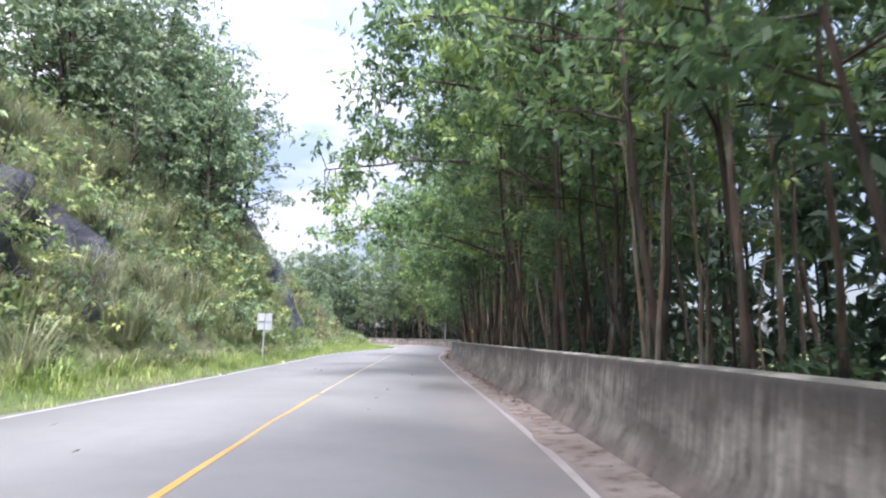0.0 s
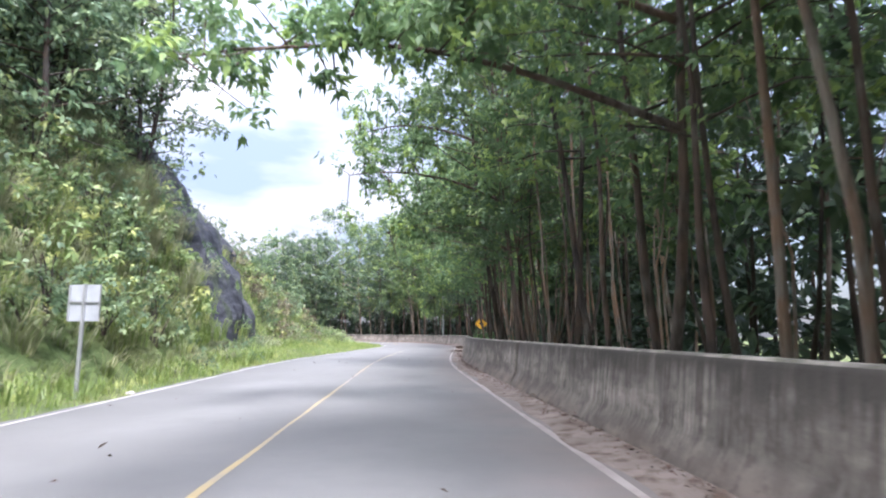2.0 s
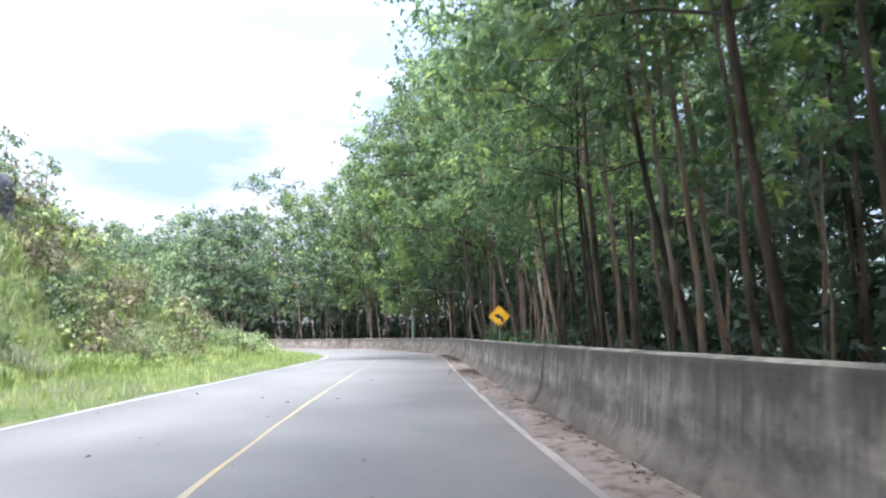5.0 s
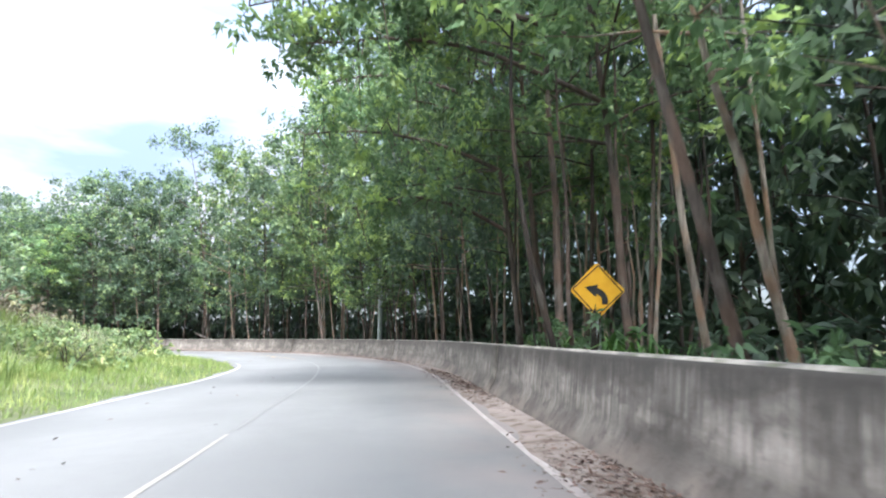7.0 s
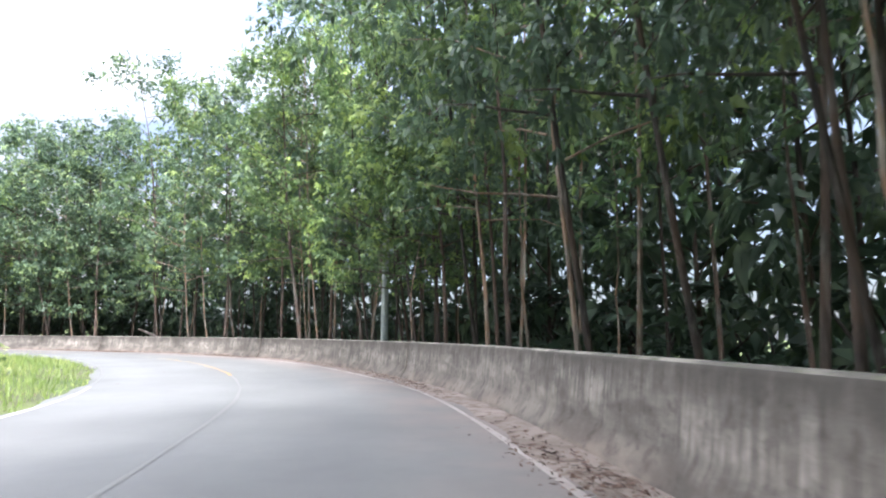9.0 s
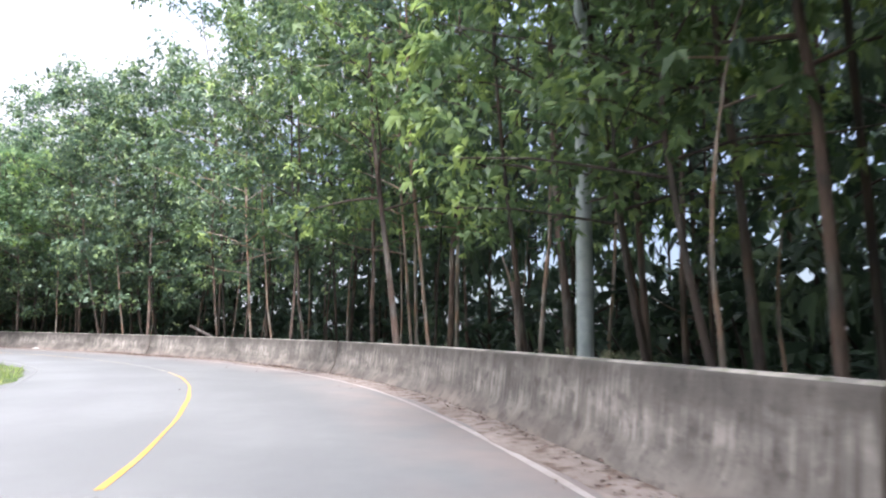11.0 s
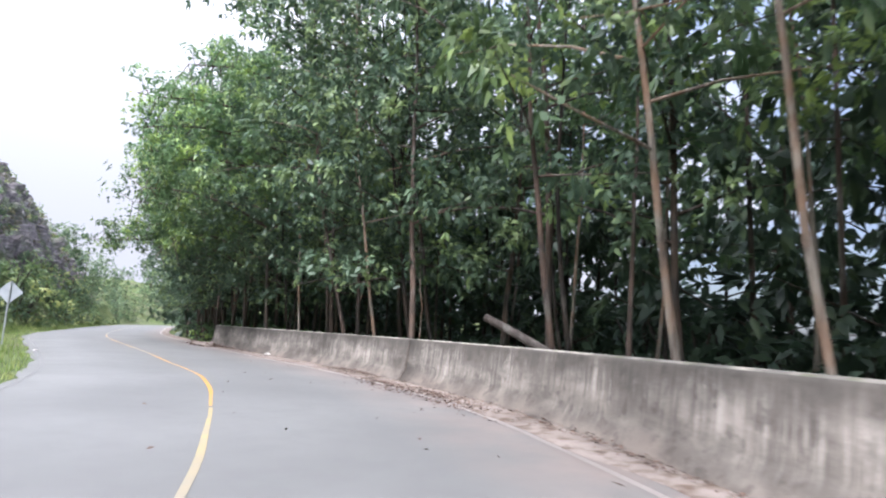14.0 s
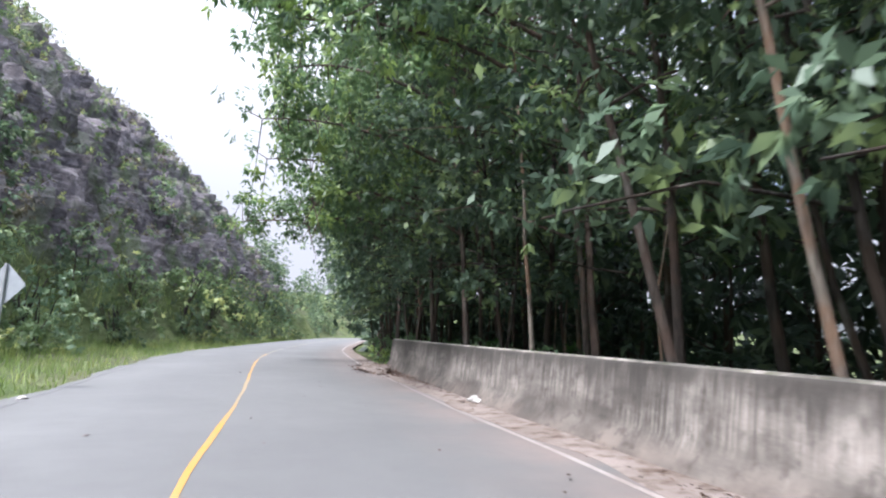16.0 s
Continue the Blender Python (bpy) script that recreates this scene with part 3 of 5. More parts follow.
for a, b, paint, label in ((0, AT[0], yellow_paint, "single solid yellow centre line, worn in places"), (AT[0], AT[1], pale_yellow_paint, "pale worn yellow centre line"),
                           (AT[1], AT[2], faded_paint, "nearly worn away stretch of the centre line"), (AT[2], AT[3], yellow_paint, "short yellow stretch of the centre line"),
                           (AT[3], AT[4], pale_yellow_paint, "pale worn centre line round the bend"), (AT[4], AT[5], yellow_paint, "solid yellow centre line after the bend"),
                           (AT[5], END, pale_yellow_paint, "pale far stretch of the centre line")):
    tagged(new("centre_line", strip("centre_line", a, b, [lambda s: -0.03 + 0.2 * wob(s, 4), lambda s: 0.03 + 0.2 * wob(s, 7)], [0.0345, 0.0345], paint, 0.4)), label, "road marking", kind="structure")
gutter = tagged(new("gutter", strip("gutter", 0, END, [lambda s: edge_r(s) + 0.10 + 2.2 * wob(s, 2), lambda s: edge_r(s) + 0.3, lambda s: edge_r(s) + 0.65], [0.006, 0.022, 0.05], dirt_mat, 0.4)),
                "strip of reddish earth washed against the wall", "gutter", kind="structure")

# the wall: cast sections with open joints; offsets from the right edge line and heights of its section
PROFILE = [(0.60, -0.1), (0.61, 0.05), (0.64, 0.10), (0.75, 0.28), (0.775, 0.34), (0.84, 0.96), (0.86, 1.0), (0.89, 1.02), (1.06, 1.02), (1.09, 0.99), (1.16, -0.8)]
WALL_0, WALL_1 = 18.0, float(locate([-36.5], [115.9])[0][0])
joints = [WALL_0] + [float(locate([x], [y])[0][0]) for x, y in ((1.8, 12.5), (0.6, 28.0), (0.8, 45.3), (1.9, 62.2), (1.1, 80.8), (-6.4, 95.3), (-18.4, 106.6))] + [WALL_1]
wall = tagged(new("wall_roadside"), "mould-streaked cast concrete roadside wall with sloped foot", "wall", kind="structure")
for a, b in zip(joints[:-1], joints[1:]):
    gap = 0.03
    me = strip("wall_panel", a + gap, b - gap, [lambda s, o=o: edge_r(s) + o for o, _ in PROFILE], [z for _, z in PROFILE], wall_mat, (b - a - 2 * gap) / max(8, round((b - a) / 0.7)),
               [0.0, 0.05, 0.12, 0.33, 0.40, 0.98, 1.02, 1.05, 1.22, 1.26, 2.6])
    me.materials.append(cap_mat)
    n = len(PROFILE) - 1
    idx = np.arange(len(me.polygons)) % n
    me.polygons.foreach_set("material_index", ((idx >= 6) & (idx <= 8)).astype(np.int32))
    # close both ends
    bm = bmesh.new()
    bm.from_mesh(me)
    bm.verts.ensure_lookup_table()
    m = len(PROFILE)
    bm.faces.new([bm.verts[k] for k in range(m)])
    bm.faces.new([bm.verts[len(bm.verts) - m + k] for k in range(m)][::-1])
    bmesh.ops.recalc_face_normals(bm, faces=bm.faces[:])
    bm.to_mesh(me)
    bm.free()
    part("wall_panel", me, wall)


# ---------------------------------------------------------------- trees
def tree_meshes(seed, tall, thick, crown_lo, crown_r, limbs, per, leaf, lean=0.0, forks=1, spread=0.6, leaf_mat=None, bark_mat=None, hang=0.5, arms=(), puffs=3, slim=0.42, slope=None, kink=0.035, core=0, lobes=False):
    """Trunk with limbs, and crown, of one tree that stands on the origin."""
    global RNG
    RNG = np.random.default_rng(seed)
    pieces, centres = [], []
    for f in range(forks):
        k = np.linspace(0, 1, 11)
        a = RNG.uniform(0, 2 * math.pi)
        bend = RNG.normal(size=2) * kink * tall
        x = lean * tall * k ** 1.6 + bend[0] * np.sin(k * 3.0) + (0.12 * f + 0.06 * tall * k * f) * math.cos(a) + np.cumsum(RNG.normal(size=11)) * 0.035
        y = bend[1] * np.sin(k * 2.6) + (0.12 * f + 0.06 * tall * k * f) * math.sin(a) + np.cumsum(RNG.normal(size=11)) * 0.035
        h = tall * (1 - 0.12 * f)
        if slope:                 # an even lean that straightens in the crown
            rise_ = np.minimum(k * h, 7.0) + 0.4 * np.maximum(k * h - 7.0, 0)
            x, y = x + slope[0] * rise_, y + slope[1] * rise_
        P = np.stack([x - x[0] + 0.1 * f * math.cos(a), y - y[0] + 0.1 * f * math.sin(a), k * h - 0.5 * (1 - k)], 1)
        r = thick * (1 - 0.25 * f) * (0.22 * (1 - k) ** 8 + (1.05 - 0.85 * k))
        r[0:1] *= 1.1
        pieces.append(tube(P, r, 9))
        for j in range(limbs // forks):
            q = crown_lo / h + (1 - crown_lo / h) * ((j + RNG.uniform(0.0, 0.9)) / (limbs // forks))
            q = min(q, 0.985)
            base = np.array([np.interp(q, k, P[:, c]) for c in range(3)])
            rad = (q * h - crown_lo) / max(h - crown_lo, 0.1)
            reach = crown_r * (0.5 + 0.75 * math.sin(math.pi * min(1, 0.16 + 0.76 * rad)) ** 0.8) * RNG.uniform(0.6, 1.1)
            az_ = j * 2.4 + RNG.uniform(-0.5, 0.5)
            rise = RNG.uniform(0.05, 0.55) + 0.5 * rad
            u = np.linspace(0, 1, 4)[:, None]
            way = np.array([math.cos(az_), math.sin(az_), rise])
            way /= np.linalg.norm(way)
            wig = np.cumsum(RNG.normal(size=(4, 3)), axis=0) * 0.05 * reach * u
            L = base + way * reach * u + wig - np.array([0, 0, 1]) * (u ** 2) * reach * 0.15
            pieces.append(tube(L, thick * 0.34 * (1 - 0.6 * rad) * (1 - 0.85 * u[:, 0]) + 0.006, 4))
            for m in range(puffs + (1 if lobes and rad > 0.65 else 0)):
                w = (0.58 + 0.45 * (m + RNG.uniform(0, 1)) / puffs) if lobes else (0.36 + 0.68 * (m + RNG.uniform(0, 1)) / puffs)
                c = np.array([np.interp(w, u[:, 0], L[:, d]) for d in range(3)])
                centres.append(c + RNG.normal(size=3) * np.array([0.36, 0.36, 0.24]) * reach * (0.30 if lobes else 0.45))
    for reach_, z1, thick_puff in arms:      # long boughs to the side of the lean: reach, height, depth of the leaf mass
        k2 = np.linspace(0, 1, 9)[:, None]
        z0 = z1 - 0.12 * reach_
        root = np.array([np.interp(z0, P[:, 2], P[:, c]) for c in range(2)] + [z0])
        end = np.array([reach_, RNG.normal() * 0.3, z1])
        L = root + (end - root) * k2 + np.array([0, 0, 0.6]) * np.sin(k2 * math.pi) + np.cumsum(RNG.normal(size=(9, 3)), axis=0) * 0.07 * k2
        pieces.append(tube(L, 0.055 * (1 - 0.85 * k2[:, 0]) + 0.008, 6))
        for m in range(32):
            w = 0.42 + 0.60 * (m + RNG.uniform(0, 1)) / 32
            c = np.array([np.interp(w, k2[:, 0], L[:, d]) for d in range(3)])
            side_ = RNG.normal(size=3) * np.array([0.35, 0.62, thick_puff])
            pieces.append(tube(np.linspace(c, c + side_, 3), np.array([0.018, 0.012, 0.006]), 4))
            centres.append(c + side_)
    V, F = join(pieces)
    trunk = np_mesh("trunk", V, F, bark_mat or bark_red, smooth=True)
    centres = [c for c in centres if c[2] > 0.88 * crown_lo]
    V, F = leaf_cloud(centres, spread, per, leaf, leaf * slim, hang, core=core)
    return trunk, np_mesh("crown", V, F, leaf_mat or leaf_wood)


def tree(name, meshes, label, category="tree", group=""):
    ob = tagged(new(name), label, category, group)
    part("trunk", meshes[0], ob)
    part("crown", meshes[1], ob)
    return ob


def stand(ob, used, x, y, z, turn, size, tip=(0.0, 0.0), tall=None):
    """Put the thing itself at its first place, and copies at the others."""
    m = pose(x, y, z, tip[0], tip[1], turn) @ Matrix.Diagonal((size, size, tall or size, 1))
    if ob in used:
        return copy_thing(ob, m @ Matrix.Diagonal([1 / v for v in ob.scale] + [1]))
    used.add(ob)
    ob.matrix_basis = m
    return ob


USED = set()
rnd = random.Random(11)
road_trees = [tree("roadside_tree", tree_meshes(20 + i, tall, th * 0.85, lo, cr, 24, 66, 0.21, lean, forks, 0.66, leaf_wood, bk, puffs=3, slim=0.40, core=14), lab, group="trees behind the wall")
              for i, (tall, th, lo, cr, lean, forks, bk, lab) in enumerate([
                  (14.0, 0.075, 4.8, 3.4, 0.02, 1, bark_red, "tall reddish-barked tree with drooping narrow leaves behind wall"),
                  (13.0, 0.065, 4.2, 3.8, 0.04, 1, bark_red, "leaning reddish-barked tree with drooping narrow leaves behind wall"),
                  (15.0, 0.085, 5.4, 3.6, 0.0, 1, bark_dark, "tall dark-barked tree with dense narrow leaves behind wall"),
                  (13.5, 0.062, 5.2, 3.4, 0.03, 2, bark_pale, "forked pale-barked tree with drooping leaves behind the wall")])]
bend_trees = [tree("leafy_tree", tree_meshes(30 + i, tall, th, lo, cr, 26, 72, 0.20, lean, 1, 0.86, lf, bk, puffs=3, slim=0.44, core=18, lobes=True), lab, group="leafy trees on the bend")
              for i, (tall, th, lo, cr, lean, bk, lf, lab) in enumerate([
                  (12.5, 0.06, 2.9, 3.2, 0.13, bark_dark, leaf_bend, "bushy tree with low green branches behind the wall"),
                  (14.0, 0.062, 3.2, 3.5, 0.15, bark_red, leaf_bend, "bushy tree with reddish trunk and hanging leaves"),
                  (10.5, 0.05, 2.7, 2.8, 0.10, bark_grey, leaf_sunlit, "small bushy tree over the wall, leaves painted sunlit green"),
                  (14.5, 0.068, 3.4, 3.6, 0.13, bark_red, leaf_bend, "tall tree with reddish trunk and dense crown")])]
# all but the first of these crowns have sunlight painted into the leaves
open_trees = [tree("open_tree", tree_meshes(130 + i, tall, th, lo, cr, 24, 70, 0.205, lean, 1, 0.82, leaf_bend if i == 0 else leaf_sunlit, bk, puffs=3, slim=0.42, core=12, lobes=True), lab, group="trees with bare lower trunks")
              for i, (tall, th, lo, cr, lean, bk, lab) in enumerate([
                  (12.5, 0.05, 3.7, 3.2, 0.10, bark_dark, "dark slender tree with a bare lower trunk"),
                  (13.5, 0.06, 4.2, 3.5, 0.12, bark_red, "reddish tree with bare lower trunk and full crown"),
                  (13.0, 0.055, 3.4, 3.0, 0.08, bark_pale, "pale slender tree with a bare lower trunk")])]
low_trees = [tree("low_leafy_tree", tree_meshes(36 + i, tall, 0.08, lo, 2.8, 22, 48, 0.25, 0.0, 1, 0.8, leaf_bend, bark_dark, puffs=2, slim=0.42, core=12), lab, group="low leafy trees on the bend")
             for i, (tall, lo, lab) in enumerate([(11.5, 3.0, "bushy green tree in the second row behind wall"), (13.0, 3.3, "dense green tree with low hanging branches")])]
inner_trees = [tree("wood_tree", tree_meshes(40 + i, tall, th, lo, cr, 16, 24, 0.34, 0.0, 1, 0.8, leaf_wood, bk, slim=0.42), lab, group="trees inside the wood")
               for i, (tall, th, lo, cr, bk, lab) in enumerate([
                   (15.5, 0.06, 5.5, 3.2, bark_red, "tall reddish trunk with a high dark green crown"),
                   (14.0, 0.055, 4.5, 3.2, bark_dark, "dark straight trunk with a high green crown"),
                   (16.5, 0.06, 6.0, 3.4, bark_pale, "pale straight trunk with a high green crown")])]
# filler trees behind the front rows; their leaf colour carries painted shade
thickets = [tree("thicket_tree", tree_meshes(50 + i, tall, 0.09, 0.4, 3.0, 18, 12, 0.78, 0.0, 1, 0.95, leaf_shaded, bark_dark), lab, group="dark thicket in the wood")
            for i, (tall, lab) in enumerate([(13.0, "dense tree leafy to the ground, leaves painted shade-dark"), (15.0, "tall dense tree deep in the wood, leaves painted shade-dark")])]
near_thickets = [tree("thicket_tree", tree_meshes(52, 13.5, 0.08, 0.5, 3.0, 18, 24, 0.46, 0.0, 1, 0.95, leaf_shaded, bark_dark), "bushy filler tree in the wood, shade painted into its leaves", group="dark thicket in the wood")]
saplings = [tree("sapling", tree_meshes(60 + i, tall, th, tall * 0.62, 0.9, 5, 15, 0.25, ln, 1, 0.4, leaf_wood, bk), lab, "sapling", "thin stems behind the wall")
            for i, (tall, th, ln, bk, lab) in enumerate([
                (8.5, 0.05, 0.05, bark_pale, "thin pale bare stem with few leaves on top"),
                (9.5, 0.06, -0.04, bark_red, "thin reddish bare stem with few leaves on top"),
                (6.0, 0.035, 0.14, bark_pale, "thin bent pale stem with few leaves"),
                (9.0, 0.055, 0.02, bark_dark, "thin dark bare stem with few leaves on top")])]
# single trunks that stand out: foot x and y, lean along x and y for each metre of height, diameter, bark
BARKS = {"dark": bark_dark, "pale": bark_pale, "red": bark_red}
STANDING = [(1.97, 36.8, -0.13, 0.01, 0.30, "dark"), (4.7, 39.7, -0.14, 0.01, 0.22, "pale"), (3.0, 20.8, -0.07, 0.0, 0.20, "pale"), (2.98, 19.4, -0.12, 0.0, 0.17, "pale"),
            (3.16, 14.7, -0.04, 0.0, 0.25, "red"), (3.35, 17.4, -0.11, 0.0, 0.17, "pale"), (2.9, 24.3, -0.06, 0.0, 0.24, "red"), (2.66, 27.1, -0.14, 0.01, 0.23, "dark"),
            (2.49, 28.8, 0.03, 0.0, 0.25, "dark"), (3.12, 30.8, -0.03, 0.0, 0.16, "pale"), (3.11, 55.5, -0.21, 0.03, 0.23, "red"), (5.15, 57.2, -0.24, 0.04, 0.23, "pale"),
            (4.42, 65.8, -0.08, 0.01, 0.33, "red"), (3.29, 62.0, -0.06, 0.01, 0.27, "red")]
BENT = [(6.3, 66.6, -0.03, 0.0, 0.17, "pale"), (3.14, 79.95, -0.06, 0.0, 0.19, "pale"), (3.5, 80.2, -0.09, 0.0, 0.17, "red"), (2.59, 85.2, -0.05, 0.0, 0.22, "red"),
        (2.58, 83.8, -0.08, 0.0, 0.22, "red"), (0.96, 89.4, -0.03, 0.0, 0.30, "red"), (-2.92, 92.76, -0.16, -0.08, 0.27, "red"), (-2.12, 93.4, -0.13, -0.04, 0.16, "pale"),
        (-1.85, 94.6, 0.01, 0.0, 0.28, "red"), (-4.55, 97.8, -0.10, -0.03, 0.26, "red"), (-7.98, 99.9, -0.12, -0.02, 0.18, "red"), (-7.24, 99.5, -0.11, -0.08, 0.18, "dark"), (-13.7, 107.1, -0.09, -0.06, 0.20, "red"),
        (-9.36, 102.45, -0.09, -0.10, 0.13, "pale"), (-22.65, 111.7, -0.17, -0.16, 0.20, "red"), (-20.5, 110.45, -0.10, -0.10, 0.16, "pale"), (-18.9, 109.6, -0.07, -0.06, 0.26, "red")]
SINGLE_AT = np.array([[float(v[0]) for v in locate([r[0]], [r[1]])] for r in STANDING + BENT])


def clear_of_singles(s, d, gap):
    """Whether a place is free of the single trunks."""
    return bool(np.all(np.hypot(SINGLE_AT[:, 0] - s, SINGLE_AT[:, 1] - d) > gap))


S_OPEN, S_BEND = (float(locate([x], [y])[0][0]) for x, y in ((2.0, 66.0), (-8.9, 101.6)))
S_A, S_B = 20.0, WALL_1 + 26
S_SIGN = float(locate([2.83], [59.3])[0][0])
S_TALL = [float(locate([x], [y])[0][0]) for x, y in ((2.0, 56.0), (2.0, 66.0), (-8.0, 96.0), (-24.0, 110.0))]


def taller(s):
    """The trees are tallest at the start of the bend."""
    return float(np.interp(s, S_TALL, (1.0, 1.30, 1.34, 1.0)))


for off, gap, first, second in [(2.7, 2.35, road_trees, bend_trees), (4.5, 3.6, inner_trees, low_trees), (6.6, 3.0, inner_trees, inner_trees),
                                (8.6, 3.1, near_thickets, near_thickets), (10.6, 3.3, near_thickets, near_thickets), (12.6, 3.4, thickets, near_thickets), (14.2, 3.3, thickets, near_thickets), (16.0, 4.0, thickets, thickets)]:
    s = S_A + rnd.uniform(0, gap)
    while s < S_B:
        if off > 14 and s < S_OPEN - 8:
            s += gap
            continue
        d = off + rnd.uniform(-0.55, 0.9)
        x, y = lane(s, float(half(s)) + d)
        t = float(np.interp(s, S, np.degrees(np.arctan2(nor[:, 1], nor[:, 0]))))
        at = s + rnd.uniform(-5, 5)
        kinds = second if at > S_BEND else open_trees if off < 3.5 and at > S_OPEN else first
        size = rnd.uniform(0.85, 1.15) * (1.12 if s > S_OPEN and off < 5 else 1.0)
        lean_in = kinds is road_trees or kinds is bend_trees or kinds is open_trees
        if off < 3.5 and (S_SIGN - 9.0 < s < S_SIGN + 3.0 or not clear_of_singles(s, float(half(s)) + d, 1.4)):
            s += 0.9
            continue
        kind = bend_trees[2] if kinds is bend_trees and s < WALL_1 and rnd.random() < 0.3 else rnd.choice(kinds)
        if kind is bend_trees[2] and x < -19.0:      # the pale bushy ones stand earlier on the bend
            kind = bend_trees[0]
        stand(kind, USED, x, y, on_ground(x, y), t + 180 + rnd.uniform(-38, 38) if lean_in else rnd.uniform(0, 360), size, (0.0, 0.0), size * taller(s))
        s += gap * (rnd.uniform(0.7, 1.3) * (1.3 if 4 < off < 9 and s < S_OPEN - 4 else 1.05 if s < S_OPEN - 4 else 1.0) if s < S_OPEN or off > 5 else rnd.choice((0.5, 0.8, 1.0, 1.25, 1.55)))
for off, gap in ((2.6, 3.0), (5.2, 3.4), (8.5, 4.0)):      # further on, past the end of the wall
    s = S_B
    while s < S_B + 70:
        x, y = lane(s, float(half(s)) + off + rnd.uniform(-0.6, 0.8))
        stand(rnd.choice(inner_trees + thickets[:1]), USED, x, y, on_ground(x, y), rnd.uniform(0, 360), rnd.uniform(0.8, 1.1))
        s += gap * rnd.uniform(0.7, 1.3)
for i, (x, y, lx, ly, dia, bk) in enumerate(STANDING + BENT):
    far_on = i >= len(STANDING)
    # some trees of BENT get the leaf colour with sunlight painted in
    ob = tree("single_tree", tree_meshes(300 + i, rnd.uniform(14, 16.5), dia * 0.33, 4.6 if far_on else 5.6, 3.0, 20, 60, 0.21, 0.0, 1, 0.72, leaf_sunlit if 2 < i - len(STANDING) < 11 else leaf_bend if far_on else leaf_wood,
                                         BARKS[bk], puffs=3, slim=0.40, slope=(lx, ly), kink=0.014, core=12, lobes=True),
              {"dark": "dark-barked leaning tree with a high crown behind wall", "pale": "pale-barked slender leaning tree with a high crown",
               "red": "reddish-brown trunk with a high green crown behind wall"}[bk], group="single trunks behind the wall")
    ob.matrix_basis = pose(x, y, on_ground(x, y))
overhang = [tree("overhanging_tree", tree_meshes(77 + i, tall, 0.09, 5.5, 3.4, 20, 66, 0.185, 0.07, 1, 0.54, leaf_wood, bark_red, arms=arms, puffs=3, slim=0.38, core=12), lab, group="trees over the road")
            for i, (tall, arms, lab) in enumerate([(13.0, ((7.2, 5.3, 0.55), (5.0, 6.6, 0.6)), "tree whose long leafy bough reaches over the road"),
                                                   (13.0, ((4.8, 4.9, 0.5), (6.0, 6.8, 0.7), (5.8, 8.6, 0.7)), "tree whose deep leafy boughs hang over the road"),
                                                   (13.5, ((6.0, 6.2, 0.5), (5.6, 8.3, 0.8), (4.8, 10.0, 0.8)), "tree whose high leafy bough reaches over the road"),
                                                   (15.0, ((6.4, 7.2, 0.45), (7.6, 8.6, 0.6), (7.4, 9.9, 0.7), (6.4, 11.2, 0.8)), "tall tree with high leafy boughs over the road")])]
for which, x, y in ((2, 3.0, 15.8), (0, 2.7, 23.5), (1, 2.2, 34.8), (3, 3.0, 61.0), (1, 3.4, 65.7), (3, -26.5, 113.6), (1, -31.0, 116.0), (1, -34.5, 117.7), (0, -38.0, 119.4)):
    s = float(locate([x], [y])[0][0])
    x, y = lane(s, float(half(s)) + (3.2 if which == 3 else 2.2))
    t = float(np.interp(s, S, np.degrees(np.arctan2(nor[:, 1], nor[:, 0]))))
    stand(overhang[which], USED, x, y, on_ground(x, y), t + 180 + rnd.uniform(-6, 6), 1.0)
for k in range(6):             # crowns reaching over the end of the wall
    s = WALL_1 - 1 + 3.2 * k
    x, y = lane(s, float(half(s)) + 2.0)
    stand(bend_trees[(0, 1, 3)[k % 3]], USED, x, y, on_ground(x, y), 60 * k, 0.95, (0.0, 0.0), 0.95)
bright_tree = tree("bright_leafy_tree", tree_meshes(140, 9.0, 0.06, 3.7, 2.7, 20, 66, 0.20, 0.10, 1, 0.70, leaf_sunlit, bark_grey, puffs=3, slim=0.42, core=10),
                   "light green leafy tree hanging before the pole", group="bright trees at the pole")
for x, y, size in ((2.0, 84.6, 1.0), (1.6, 85.9, 0.9)):
    stand(bright_tree, USED, x, y, on_ground(x, y), 195, size)
s = S_A
while s < WALL_1 + 4:
    x, y = lane(s, float(half(s)) + rnd.uniform(1.7, 6.0))
    if S_SIGN - 5.0 < s < S_SIGN + 0.4 or not clear_of_singles(s, float(locate([x], [y])[1][0]), 0.5):
        s += 0.5
        continue
    stand(rnd.choice(saplings), USED, x, y, on_ground(x, y), rnd.uniform(0, 360), rnd.uniform(0.8, 1.2))
    s += rnd.uniform(0.3, 1.0) if s < S_OPEN else rnd.uniform(1.0, 2.6)


# ---------------------------------------------------------------- scrub and hill growth
def bush_mesh(seed, r, h, sprays, per, leaf, mat, hang=0.3):
    global RNG
    RNG = np.random.default_rng(seed)
    a, q = RNG.uniform(0, 2 * math.pi, sprays), np.sqrt(RNG.uniform(0, 1, sprays))
    z = RNG.uniform(0.05, 1.0, sprays) * h * np.sqrt(np.clip(1.05 - q ** 2, 0.05, 1))
    c = np.stack([np.cos(a) * q * r, np.sin(a) * q * r, z], 1) * RNG.uniform(0.85, 1.15, (sprays, 1))
    V, F = leaf_cloud(c, 0.30 * (r + h) / 2, per, leaf, leaf * 0.40, hang)
    return np_mesh("foliage", V, F, mat)


